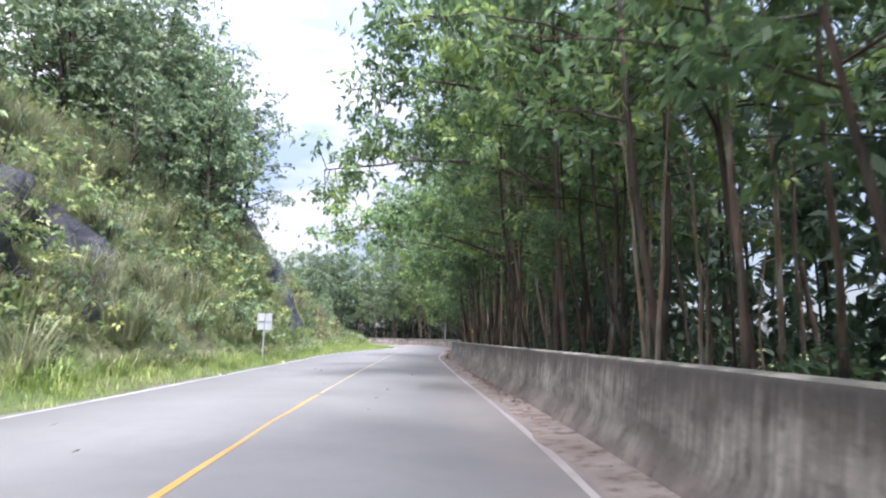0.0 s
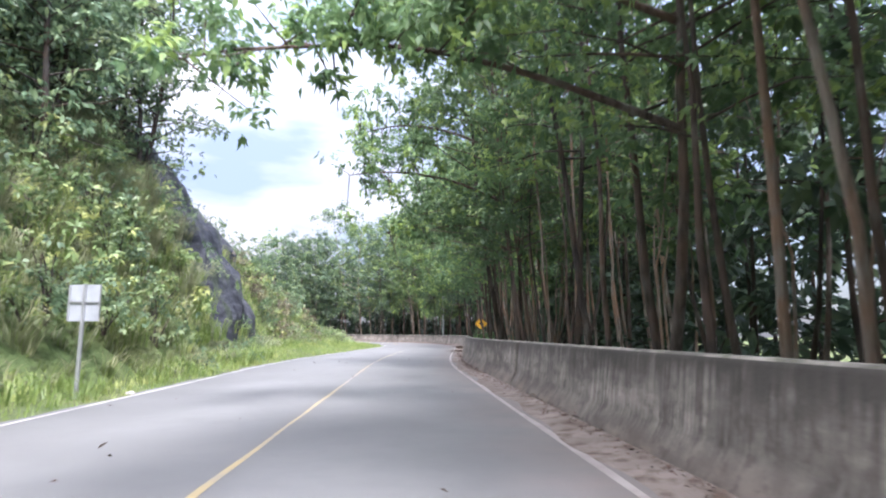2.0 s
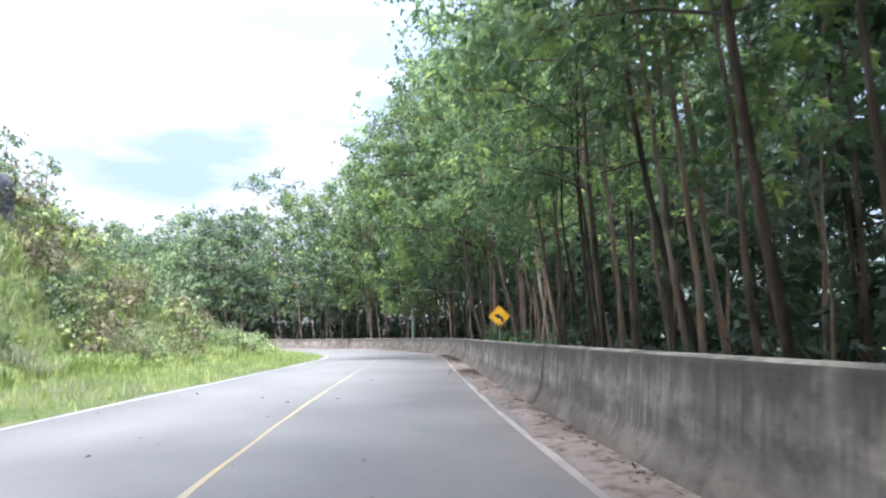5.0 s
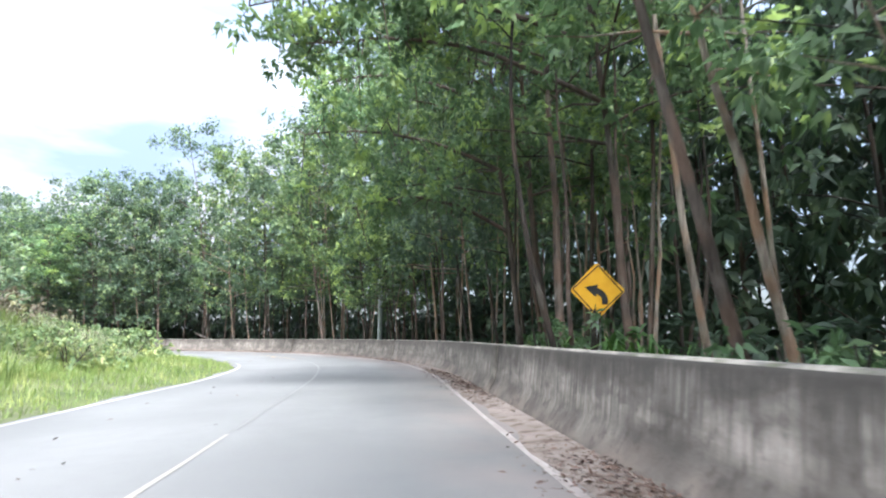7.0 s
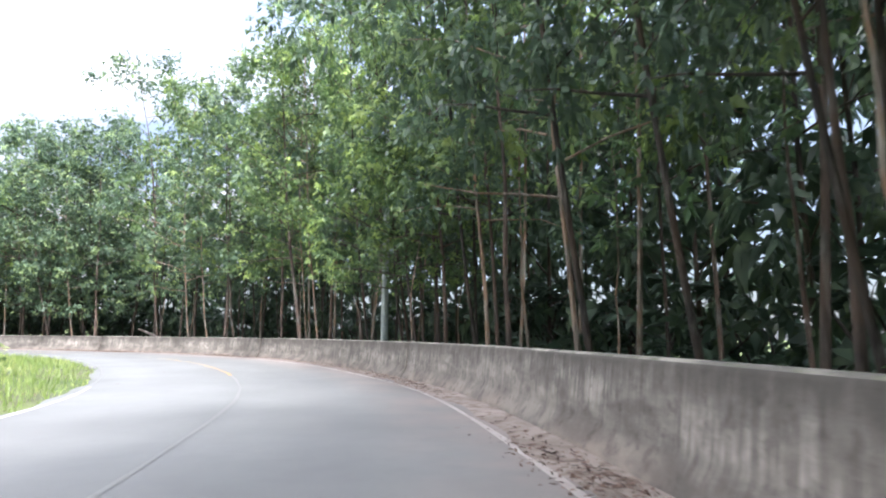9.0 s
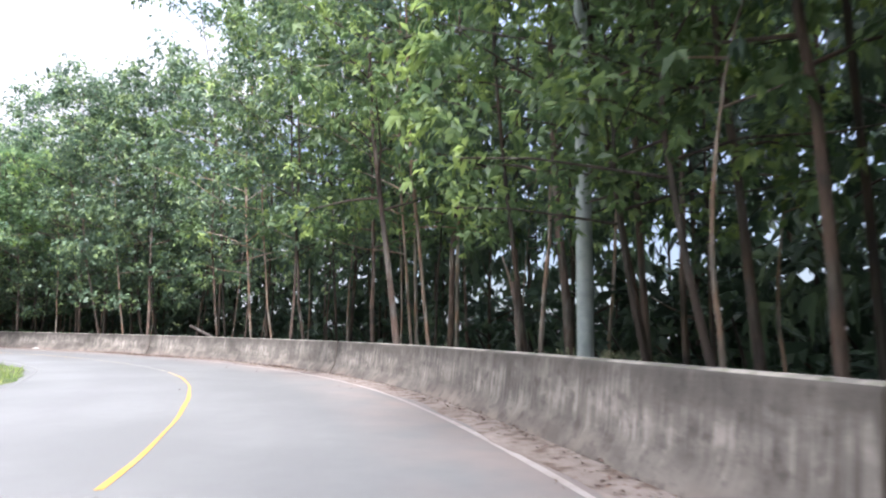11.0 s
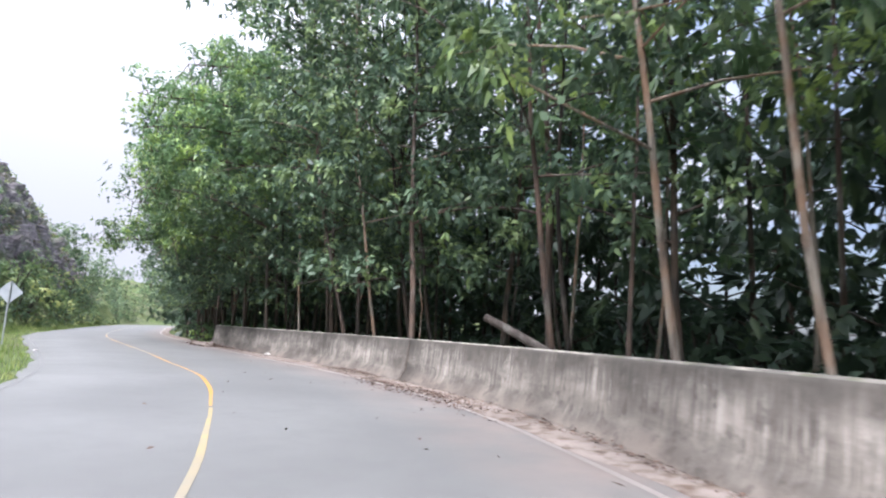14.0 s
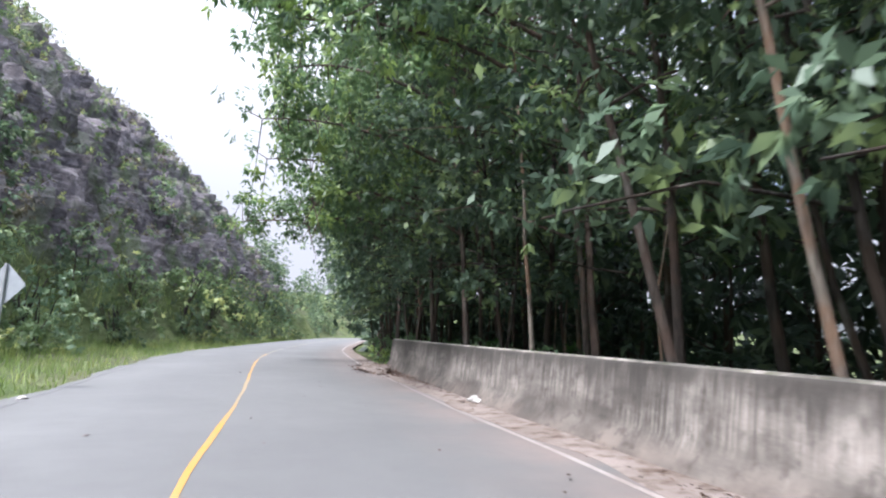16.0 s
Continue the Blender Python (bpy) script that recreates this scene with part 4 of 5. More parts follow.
def stems_mesh(seed, r, h, n=5):
    global RNG
    RNG = np.random.default_rng(seed)
    pcs = []
    for _ in range(n):
        a, q = RNG.uniform(0, 6.28), RNG.uniform(0.2, 0.75)
        k = np.linspace(0, 1, 5)
        P = np.stack([np.cos(a) * q * r * k ** 1.3, np.sin(a) * q * r * k ** 1.3, -0.25 + k * (h * 0.8 + 0.25)], 1) + RNG.normal(size=(5, 3)) * 0.03
        pcs.append(tube(P, 0.03 * (1 - 0.7 * k) + 0.004, 5))
    V, F = join(pcs)
    return np_mesh("stem", V, F, bark_dark)


def bush(name, seed, r, h, sprays, per, leaf, mat, label, group):
    ob = tagged(new(name), label, "bush", group)
    part("stem", stems_mesh(seed, r, h), ob)
    part("foliage", bush_mesh(seed, r, h, sprays, per, leaf, mat), ob)
    return ob


def blade_tuft(seed, n, r, h, width, arch):
    """Arching grass blades from one root, two quads each."""
    global RNG
    RNG = np.random.default_rng(seed)
    a = RNG.uniform(0, 2 * math.pi, n)
    q = np.sqrt(RNG.uniform(0, 1, n)) * r
    b = np.stack([np.cos(a) * q, np.sin(a) * q, np.full(n, -0.1)], 1)
    a2 = a + RNG.normal(size=n) * 0.7
    out = np.stack([np.cos(a2), np.sin(a2), np.zeros(n)], 1)
    L = h * RNG.uniform(0.55, 1.15, n)[:, None]
    A = arch * RNG.uniform(0.4, 1.2, n)[:, None]
    side = np.stack([-np.sin(a2), np.cos(a2), np.zeros(n)], 1) * width / 2
    up = np.array([[0, 0, 1.0]])
    m1, m2 = b + up * L * 0.5 + out * L * A * 0.22, b + up * L * 0.82 + out * L * A * 0.62
    tip = b + up * L * (0.95 - 0.35 * A) + out * L * A * 1.1
    V = np.stack([b - side, b + side, m1 + side, m1 - side, m2 + side * 0.8, m2 - side * 0.8, tip + side * 0.1, tip - side * 0.1], 1).reshape(-1, 3)
    k = np.arange(n)[:, None] * 8
    F = np.concatenate([k + [0, 1, 2, 3], k + [3, 2, 4, 5], k + [5, 4, 6, 7]], 0)
    return V, F


bushes = [bush("bush", 70, 1.0, 1.3, 32, 15, 0.18, leaf_bush, "rounded green bush on the hillside", "bushes on the hillside"),
          bush("bush", 71, 1.3, 1.1, 34, 15, 0.175, leaf_bush, "low spreading green bush on the hillside", "bushes on the hillside"),
          bush("bush", 72, 0.9, 1.9, 34, 14, 0.20, leaf_hill, "upright dark green bush on the hillside", "bushes on the hillside"),
          bush("bush", 73, 1.5, 1.7, 40, 14, 0.21, leaf_hill, "broad dark green bush on the hillside", "bushes on the hillside")]
dry_bushes = [bush("bush", 79, 1.1, 1.2, 32, 13, 0.17, leaf_dry, "dry brownish bush on the hillside", "bushes on the hillside")]
reeds = []
for i, (n, h, lab) in enumerate([(125, 1.7, "tall arching straw-green grass clump"), (120, 1.2, "pale green grass clump"), (130, 2.2, "tall cane grass with hanging blades")]):
    ob = tagged(new("grass_clump"), lab + " on the bank", "grass clump", "grass clumps on the bank")
    part("tuft", np_mesh("tuft", *blade_tuft(80 + i, n, 0.45, h, 0.024, 0.75), straw), ob)
    reeds.append(ob)
hill_trees = [tree("hillside_tree", tree_meshes(90 + i, tall, 0.13, lo, cr, 24, 28, 0.28, 0.10, 1, 0.72, leaf_hill, bark_dark, 0.7, core=7), lab, group="trees on the hillside")
              for i, (tall, lo, cr, lab) in enumerate([(8.5, 0.8, 2.6, "dense dark green tree leafy to the ground"), (10.0, 1.2, 3.0, "tall dense tree with drooping dark leaves"),
                                                       (6.5, 0.5, 2.4, "low dense tree overhanging the bank")])]

far_trees = [tree("far_tree", tree_meshes(97 + i, tall, 0.1, 0.8, 2.4, 16, 11, 0.56, 0.0, 1, 0.8, leaf_hill, bark_dark, 0.5), lab, group="trees far up the hillside")
             for i, (tall, lab) in enumerate([(7.5, "small round green tree high on the hillside"), (9.0, "green tree far up the hillside")])]


def foot_at(q):
    """A point q of the way (in rows of the line) along the foot of the hill, and the way into the hill."""
    i = q * (len(foot_line) - 1)
    p = np.array([np.interp(i, np.arange(len(foot_line)), foot_line[:, k]) for k in (0, 1)])
    t = np.array([np.interp(i, np.arange(len(foot_line)), f_tan[:, k]) for k in (0, 1)])
    return p, np.array([-t[1], t[0]])


def scatter(kinds, y0, y1, d0, d1, count, lo, hi, out=0.0):
    """Things at random places behind the foot of the hill, between two rows of its line."""
    for _ in range(count):
        p, n = foot_at(rnd.uniform(y0, y1))
        p = p + n * rnd.uniform(d0, d1)
        z = on_ground(*p)
        p = p - n * out
        stand(rnd.choice(kinds), USED, p[0], p[1], z - 0.08, rnd.uniform(0, 360), rnd.uniform(lo, hi))


def row_of(y):
    return float(np.abs(foot_line[:, 1] - y).argmin()) / (len(foot_line) - 1)


def rock_patch(name, y0, y1, d0, d1, step, rough, seed, label, mat, broken=1.0, layers=0.0):
    """Broken rock laid over a stretch of the hill: ledges and cracks pushed out of the slope."""
    q0, q1 = row_of(y0), row_of(y1)
    length = float(np.hypot(*np.diff(foot_line[int(q0 * (len(foot_line) - 1)):int(q1 * (len(foot_line) - 1)) + 1, :2], axis=0).T).sum())
    nu, nv = max(6, int(length / step)), max(6, int((d1 - d0) / step))
    P, N = np.zeros((nu, nv, 3)), np.zeros((nu, nv, 3))
    for a in range(nu):
        p, n = foot_at(q0 + (q1 - q0) * a / (nu - 1))
        dd = d0 + (d1 - d0) * np.linspace(0, 1, nv)
        P[a, :, :2] = p + n * dd[:, None]
        N[a, :, :2], N[a, :, 2] = -n * 0.8, 0.6
    P[..., 2] = ground_z(P[..., 0], P[..., 1], False).reshape(nu, nv)
    push = np.zeros((nu, nv))
    for a in range(nu):
        for b_ in range(nv):
            v = Vector(P[a, b_])
            w = Vector((v.x * 0.35, v.y * 0.35, v.z * 0.8 + seed))
            blocks = noise.cell(Vector((v.x * 0.55 + v.z * 0.2, v.y * 0.55, v.z * 1.1 + seed)))
            push[a, b_] = 0.55 * noise.noise(w) + 0.30 * abs(noise.noise(w * 2.7)) + broken * (0.16 * noise.noise(w * 6.1) + 0.32 * blocks) + (1 - broken) * 0.7 * abs(noise.noise(Vector((v.x * 0.3, (v.y + v.z) * 0.45, (v.z - v.y) * 0.12 + seed))))
            if layers:            # beds of rock, each overhanging the one below
                bed = v.z * 0.75 + 1.1 * noise.noise(Vector((v.x * 0.12, v.y * 0.12, seed))) + 0.25 * noise.noise(w * 2.0)
                push[a, b_] += layers * ((bed % 1.0) ** 1.5) * (0.35 + 0.9 * abs(noise.noise(Vector((v.x * 0.5, v.y * 0.5, math.floor(bed) * 3.1)))))
    rim = np.minimum.outer(np.minimum(np.arange(nu), np.arange(nu)[::-1]), np.full(nv, 99))
    rim = np.minimum(rim, np.minimum(np.arange(nv), np.arange(nv)[::-1])[None, :])
    fade = np.clip(rim / 4.0, 0, 1)
    out = (0.35 + push * rough) * fade - 0.6 * (1 - fade)
    P += N * out[..., None]
    i_, j_ = np.meshgrid(np.arange(nu - 1), np.arange(nv - 1), indexing="ij")
    F = np.stack([i_ * nv + j_, i_ * nv + j_ + 1, (i_ + 1) * nv + j_ + 1, (i_ + 1) * nv + j_], -1).reshape(-1, 4)
    return tagged(new(name, np_mesh(name, P.reshape(-1, 3), F, mat)), label, "rock face", kind="structure")


rock_patch("rock_face", 41.5, 53.5, -0.7, 10.5, 0.3, 0.9, 3.0, "dark smooth rock face rising from the verge", rock_mat, 0.35)
rock_patch("rock_crest", 50.5, 58.5, 2.6, 8.0, 0.3, 1.1, 6.0, "dark rock ledge on top of the slope", rock_mat, 0.7)
rock_patch("rock_ledge", 4, 20, 0.1, 4.2, 0.3, 1.6, 9.0, "dark rock ledge under hanging grass", rock_mat)
rock_patch("rock_slope", 97, 142, 1.0, 34, 0.32, 1.5, 14.0, "brown layered rock slope with scrub", slope_mat, layers=0.75)

weeds = []
for i, (n, h, lab) in enumerate([(70, 0.75, "knee-high green weeds on the verge"), (60, 0.55, "low green grass tuft on the verge")]):
    ob = tagged(new("weed_tuft"), lab, "weeds", "weeds on the verge")
    part("tuft", np_mesh("tuft", *blade_tuft(85 + i, n, 0.4, h, 0.02, 0.6), grass_mat), ob)
    weeds.append(ob)
scatter(weeds, row_of(0), row_of(60), -1.9, 0.3, 110, 0.7, 1.3)
scatter(weeds, row_of(24), row_of(40), -0.6, 3.0, 44, 0.9, 1.5)
scatter(weeds, row_of(60), row_of(140), -1.6, 0.3, 60, 0.7, 1.3)
scatter(bushes, row_of(26), row_of(55), -1.2, 0.6, 24, 0.3, 0.6)
# first slope: cane grass low down, dense trees above
scatter(reeds, row_of(-5), row_of(30), 2.8, 7.0, 78, 0.7, 1.2)
scatter(reeds, row_of(0), row_of(28), -0.4, 2.8, 56, 0.45, 0.9)
scatter(bushes[:2], row_of(-5), row_of(30), 1.5, 6.5, 32, 0.5, 0.9, 0.3)
scatter(bushes, row_of(27), row_of(38), 0.3, 6.0, 26, 0.5, 0.95, 0.3)
scatter(reeds, row_of(27), row_of(39), 0.0, 6.0, 26, 0.5, 0.9)
scatter(reeds, row_of(34), row_of(45), 0.5, 5.0, 30, 0.35, 0.7)
scatter(bushes, row_of(-5), row_of(30), -0.4, 2.0, 24, 0.45, 0.8)
scatter(bushes[2:], row_of(14), row_of(34), 0.3, 4.5, 16, 0.6, 1.0, 0.3)
scatter(hill_trees, row_of(-12), row_of(36), 6.0, 12.0, 30, 0.8, 1.2)
scatter(hill_trees, row_of(36), row_of(46), 7.5, 13.0, 12, 0.7, 0.95)
stand(hill_trees[2], USED, -19.4, 50.5, on_ground(-19.4, 50.5) - 0.1, 40, 0.55)
scatter(far_trees, row_of(-30), row_of(30), 12.0, 22.0, 16, 0.9, 1.2)
scatter(hill_trees, row_of(25), row_of(44), 3.8, 7.5, 18, 0.75, 1.0)
scatter(bushes[2:], row_of(36), row_of(45), 1.0, 5.0, 12, 0.5, 0.9)
scatter(reeds, row_of(5), row_of(100), -1.6, 0.0, 40, 0.3, 0.5)
# the low shoulder on the inside of the bend
scatter(bushes[:2], row_of(57), row_of(92), -0.3, 7.0, 36, 0.6, 1.1)
scatter(bushes[:2], row_of(55), row_of(74), -2.0, 1.5, 20, 0.6, 1.0)
scatter(dry_bushes, row_of(56), row_of(80), -1.0, 5.0, 34, 0.7, 1.2)
scatter(bushes[2:], row_of(56), row_of(80), 0.0, 6.0, 14, 0.5, 0.9)
scatter(bushes[:2], row_of(74), row_of(87), -2.6, 1.5, 26, 0.8, 1.3)
scatter(reeds, row_of(55), row_of(86), -1.0, 4.0, 20, 0.4, 0.8)
scatter(far_trees, row_of(58), row_of(86), 1.0, 9.0, 12, 0.25, 0.42)
# second slope
scatter(bushes[:2], row_of(95), row_of(142), -1.0, 1.5, 44, 1.0, 1.9)
scatter(bushes[2:], row_of(95), row_of(142), -0.5, 2.0, 20, 0.9, 1.5, 0.4)
scatter(bushes[:2] + dry_bushes, row_of(99), row_of(140), 1.0, 20.0, 64, 0.6, 1.2, 0.7)
scatter(far_trees, row_of(150), row_of(200), 0.5, 22.0, 30, 0.7, 1.0)
scatter(far_trees, row_of(102), row_of(122), 18.0, 34.0, 16, 0.35, 0.6)
scatter(far_trees, row_of(104), row_of(120), 22.0, 30.0, 7, 0.65, 0.85)
for _ in range(26):            # trees that close the view where the road turns away
    x, y = rnd.uniform(-104, -84), rnd.uniform(160, 185)
    x, y = x - 12 * rnd.random(), y + 6 * rnd.random()
    if abs(float(locate([x], [y])[1][0])) > 5.5:
        stand(rnd.choice(far_trees), USED, x, y, on_ground(x, y) - 0.1, rnd.uniform(0, 360), rnd.uniform(0.9, 1.3))
scatter(far_trees, row_of(141), row_of(165), -1.0, 7.0, 22, 0.3, 0.6)
scatter(far_trees, row_of(97), row_of(140), -0.5, 3.0, 16, 0.3, 0.5)


def scrub(name, count, y0, y1, d0, d1, seed, mat, label, out=0.3):
    """Small growth past counting, joined."""
    global RNG
    C = []
    for _ in range(count):
        p, n = foot_at(rnd.uniform(row_of(y0), row_of(y1)))
        p = p + n * rnd.uniform(d0, d1)
        C.append((p[0], p[1], n[0], n[1]))
    C = np.array(C)
    z = ground_z(C[:, 0], C[:, 1], False)
    C = C[:, :2] - C[:, 2:] * out
    RNG = np.random.default_rng(seed)
    c = np.repeat(np.c_[C, z + 0.75], 5, axis=0) + RNG.normal(size=(count * 5, 3)) * np.array([0.4, 0.4, 0.2])
    V, F = leaf_cloud(c, 0.36, 12, 0.24, 0.085, 0.2)
    tagged(new(name, np_mesh(name, V, F, mat)), label, "scrub", kind="stuff")


scrub("hillside_scrub", 900, 98, 142, 1.0, 32.0, 3, leaf_bush, "small green scrub growing out of the rock slope", 0.7)
scrub("dry_scrub", 420, 98, 142, 2.0, 32.0, 8, leaf_dry, "small dry brownish scrub on the rock slope", 0.6)
scrub("bank_scrub", 220, -4, 39, 0.3, 9.0, 4, leaf_bush, "small dark scrub hanging on the bank")

# grass of the verge: blades past counting
RNG = np.random.default_rng(5)
n = 60000
s_v = RNG.uniform(25, WALL_1 + 70, n)
w_v = RNG.uniform(0, 1, n) ** 0.8 * 4.6
P = np.stack([np.interp(s_v, S, axis[:, k]) - np.interp(s_v, S, nor[:, k]) * (half(s_v, False) + 0.16 + w_v) for k in (0, 1)], 1)
z_v = -0.06 + 0.11 * np.clip(w_v - 1.14, 0, 4)
h_v = RNG.uniform(0.14, 0.42, n) * (0.55 + 0.45 * np.clip(w_v / 1.0, 0, 1)) * (0.7 + 0.6 * RNG.uniform(0, 1, n) ** 3)
base = np.c_[P, z_v - 0.03]
lean_v = RNG.normal(size=(n, 2)) * 0.35
side_v = RNG.normal(size=(n, 2))
side_v /= np.linalg.norm(side_v, axis=1)[:, None]
side_v = np.c_[side_v, np.zeros(n)] * 0.011
mid = base + np.c_[lean_v * h_v[:, None] * 0.3, h_v * 0.6]
tip = base + np.c_[lean_v * h_v[:, None] * 1.0, h_v]
near_foot = RNG.uniform(0, 1, n) < 0.3
pick = np.flatnonzero(near_foot)
rows_ = RNG.uniform(row_of(4) * (len(foot_line) - 1), row_of(140) * (len(foot_line) - 1), len(pick))
fp = np.stack([np.interp(rows_, np.arange(len(foot_line)), foot_line[:, c]) for c in (0, 1)], 1)
ft = np.stack([np.interp(rows_, np.arange(len(foot_line)), f_tan[:, c]) for c in (0, 1)], 1)
fp += np.stack([-ft[:, 1], ft[:, 0]], 1) * RNG.uniform(-2.0, 1.8, len(pick))[:, None]
base[pick] = np.c_[fp, ground_z(fp[:, 0], fp[:, 1]) - 0.04]
h_v[pick] *= 1.25
mid = base + np.c_[lean_v * h_v[:, None] * 0.3, h_v * 0.6]
tip = base + np.c_[lean_v * h_v[:, None] * 1.0, h_v]
V = np.stack([base - side_v, base + side_v, mid + side_v * 0.8, tip, mid - side_v * 0.8], 1).reshape(-1, 3)
k = np.arange(n)[:, None] * 5
F3 = np.concatenate([k + [0, 1, 2], k + [0, 2, 4], k + [4, 2, 3]], 0)
tagged(new("grass", np_mesh("grass", V, F3, grass_mat)), "uneven light green grass on the road verge", "grass", kind="stuff")



def bank_grass(name, count, stretches, lo, hi, seed, mat, label):
    """Blades past counting on the slopes: stretches of y0, y1, d0, d1, share."""
    global RNG
    RNG = np.random.default_rng(seed)
    P_, N_ = [], []
    for y0, y1, d0, d1, share in stretches:
        m = int(count * share)
        q = RNG.uniform(row_of(y0), row_of(y1), m) * (len(foot_line) - 1)
        ix = np.arange(len(foot_line))
        f = np.stack([np.interp(q, ix, foot_line[:, c]) for c in (0, 1)], 1)
        t_ = np.stack([np.interp(q, ix, f_tan[:, c]) for c in (0, 1)], 1)
        nn = np.stack([-t_[:, 1], t_[:, 0]], 1)
        P_.append(f + nn * RNG.uniform(d0, d1, m)[:, None])
        N_.append(nn)
    p, nn = np.concatenate(P_), np.concatenate(N_)
    m = len(p)
    # tufts: gather blades round common roots
    clump = np.floor(p / 0.7) * 0.7 + 0.35
    p = p + (clump - p) * 0.45
    b = np.c_[p, ground_z(p[:, 0], p[:, 1]) - 0.05]
    h = RNG.uniform(lo, hi, m) * (0.7 + 0.5 * np.sin(clump[:, 0] * 7.1 + clump[:, 1] * 3.7))
    ln = np.c_[RNG.normal(size=(m, 2)) * 0.35 - nn * 0.45, np.zeros(m)] * h[:, None]
    sd = RNG.normal(size=(m, 2))
    sd = np.c_[sd / np.linalg.norm(sd, axis=1)[:, None], np.zeros(m)] * 0.012
    up = np.array([[0, 0, 1.0]]) * h[:, None]
    mid_ = b + ln * 0.35 + up * 0.7
    tip_ = b + ln + up * 0.85
    V = np.stack([b - sd, b + sd, mid_ + sd, tip_, mid_ - sd], 1).reshape(-1, 3)
    k = np.arange(m)[:, None] * 5
    F = np.concatenate([k + [0, 1, 2], k + [0, 2, 4], k + [4, 2, 3]], 0)
    tagged(new(name, np_mesh(name, V, F, mat)), label, "grass", kind="stuff")


bank_grass("bank_grass", 36000, [(-4, 38, -0.6, 7.5, 0.84), (54, 90, -0.5, 6.0, 0.12)], 0.35, 0.85, 31, straw, "straw-coloured grass hanging on the bank")
bank_grass("slope_grass", 42000, [(-4, 40, -0.8, 4.0, 0.25), (54, 90, -1.0, 5.0, 0.25), (95, 142, -1.0, 7.0, 0.5)], 0.3, 0.7, 32, grass_mat, "rank green grass at the foot of the slopes")


# ---------------------------------------------------------------- signs, pole, log
def plate(name, pts, thick, mat, bevel=0.02):
    """A flat plate in x and z from its outline, facing -y."""
    bm = bmesh.new()
    f = bm.faces.new([bm.verts.new((x, 0, z)) for x, z in pts])
    ext = bmesh.ops.extrude_face_region(bm, geom=[f])
    bmesh.ops.translate(bm, verts=[v for v in ext["geom"] if isinstance(v, bmesh.types.BMVert)], vec=(0, thick, 0))
    bmesh.ops.recalc_face_normals(bm, faces=bm.faces[:])
    return bm_mesh(name, bm, mat)


def diamond(r, c=0.06):
    out = []
    for a in range(4):
        for e in (-1, 1):
            t = math.pi / 2 * a + e * c
            out.append((r * math.cos(t), r * math.sin(t)))
    return out


# yellow bend sign behind the wall
bend_sign = tagged(new("bend_sign"), "yellow diamond road sign with black left-bend arrow", "road sign")
bend_sign.matrix_basis = pose(2.83, 59.28, 1.93, 0, 0, -6)
part("post", box("post", (0.06, 0.05, 2.9), (0, 0.035, -1.25), galv_mat, 0.006), bend_sign)
part("plate", plate("plate", diamond(0.44), 0.006, sign_yellow), bend_sign)
for a, b in zip(diamond(0.415)[::2], diamond(0.415)[2::2] + diamond(0.415)[:1]):
    mid_, ln_ = ((a[0] + b[0]) / 2, (a[1] + b[1]) / 2), math.hypot(b[0] - a[0], b[1] - a[1])
    me = box("border", (ln_, 0.004, 0.018), (0, 0, 0), sign_black, 0)
    part("border", me, bend_sign).matrix_basis = Matrix.Translation((mid_[0], -0.004, mid_[1])) @ Matrix.Rotation(-math.atan2(b[1] - a[1], b[0] - a[0]), 4, "Y")
bm = bmesh.new()
ax_, az_c, r_in, r_out = -0.05, -0.17, 0.115, 0.215
arc = np.radians(np.linspace(0, 78, 9))
outer = [(ax_ + r_out, az_c - 0.06)] + [(ax_ + r_out * math.cos(q), az_c + r_out * math.sin(q)) for q in arc]
inner = [(ax_ + r_in, az_c - 0.06)] + [(ax_ + r_in * math.cos(q), az_c + r_in * math.sin(q)) for q in arc]
vo, vi = ([bm.verts.new((x, -0.005, z)) for x, z in line] for line in (outer, inner))
for i in range(9):
    bm.faces.new((vi[i], vo[i], vo[i + 1], vi[i + 1]))
q = math.radians(78)
head = [(ax_ + r * math.cos(q), az_c + r * math.sin(q)) for r in (0.06, 0.275)] + [(ax_ - 0.165, az_c + 0.225)]
bm.faces.new([bm.verts.new((x, -0.0052, z)) for x, z in head])
part("arrow", bm_mesh("arrow", bm, sign_black), bend_sign, "black arrow bending left")

# back of a panel sign on the verge
panel_sign = tagged(new("panel_sign"), "bare grey back of a rectangular road sign on post", "road sign")
px, py = -7.62, 25.9
panel_sign.matrix_basis = pose(px, py, on_ground(px, py), 0, 0, -8)
zc = 1.75 - on_ground(px, py)
part("post", box("post", (0.06, 0.05, zc + 0.7), (0, -0.03, (zc + 0.36 - 0.34) / 2), galv_mat, 0.006), panel_sign)
part("panel", box("panel", (0.66, 0.006, 0.70), (0, 0.0, zc), sign_back_mat, 0), panel_sign)
for sx in (-0.32, 0.32):
    part("frame_bar", box("frame_bar", (0.03, 0.03, 0.70), (sx, -0.018, zc), galv_mat, 0.004), panel_sign)
part("rail", box("rail", (0.60, 0.03, 0.045), (0, -0.018, zc + 0.02), galv_mat, 0.004), panel_sign)

# back of a diamond sign beyond the bend
back_sign = tagged(new("warning_sign"), "bare grey back of a diamond road sign on post", "road sign")
bx, by = -31.85, 105.25
back_sign.matrix_basis = pose(bx, by, on_ground(bx, by), 0, 0, 48)
zc = 1.80 - on_ground(bx, by)
plate_back = part("plate", plate("plate", diamond(0.36), 0.005, sign_back_mat), back_sign)
plate_back.location = (0, 0.0, zc)
part("post", box("post", (0.045, 0.04, zc + 0.75), (0, -0.025, (zc + 0.32 - 0.35) / 2), galv_mat, 0.006), back_sign)

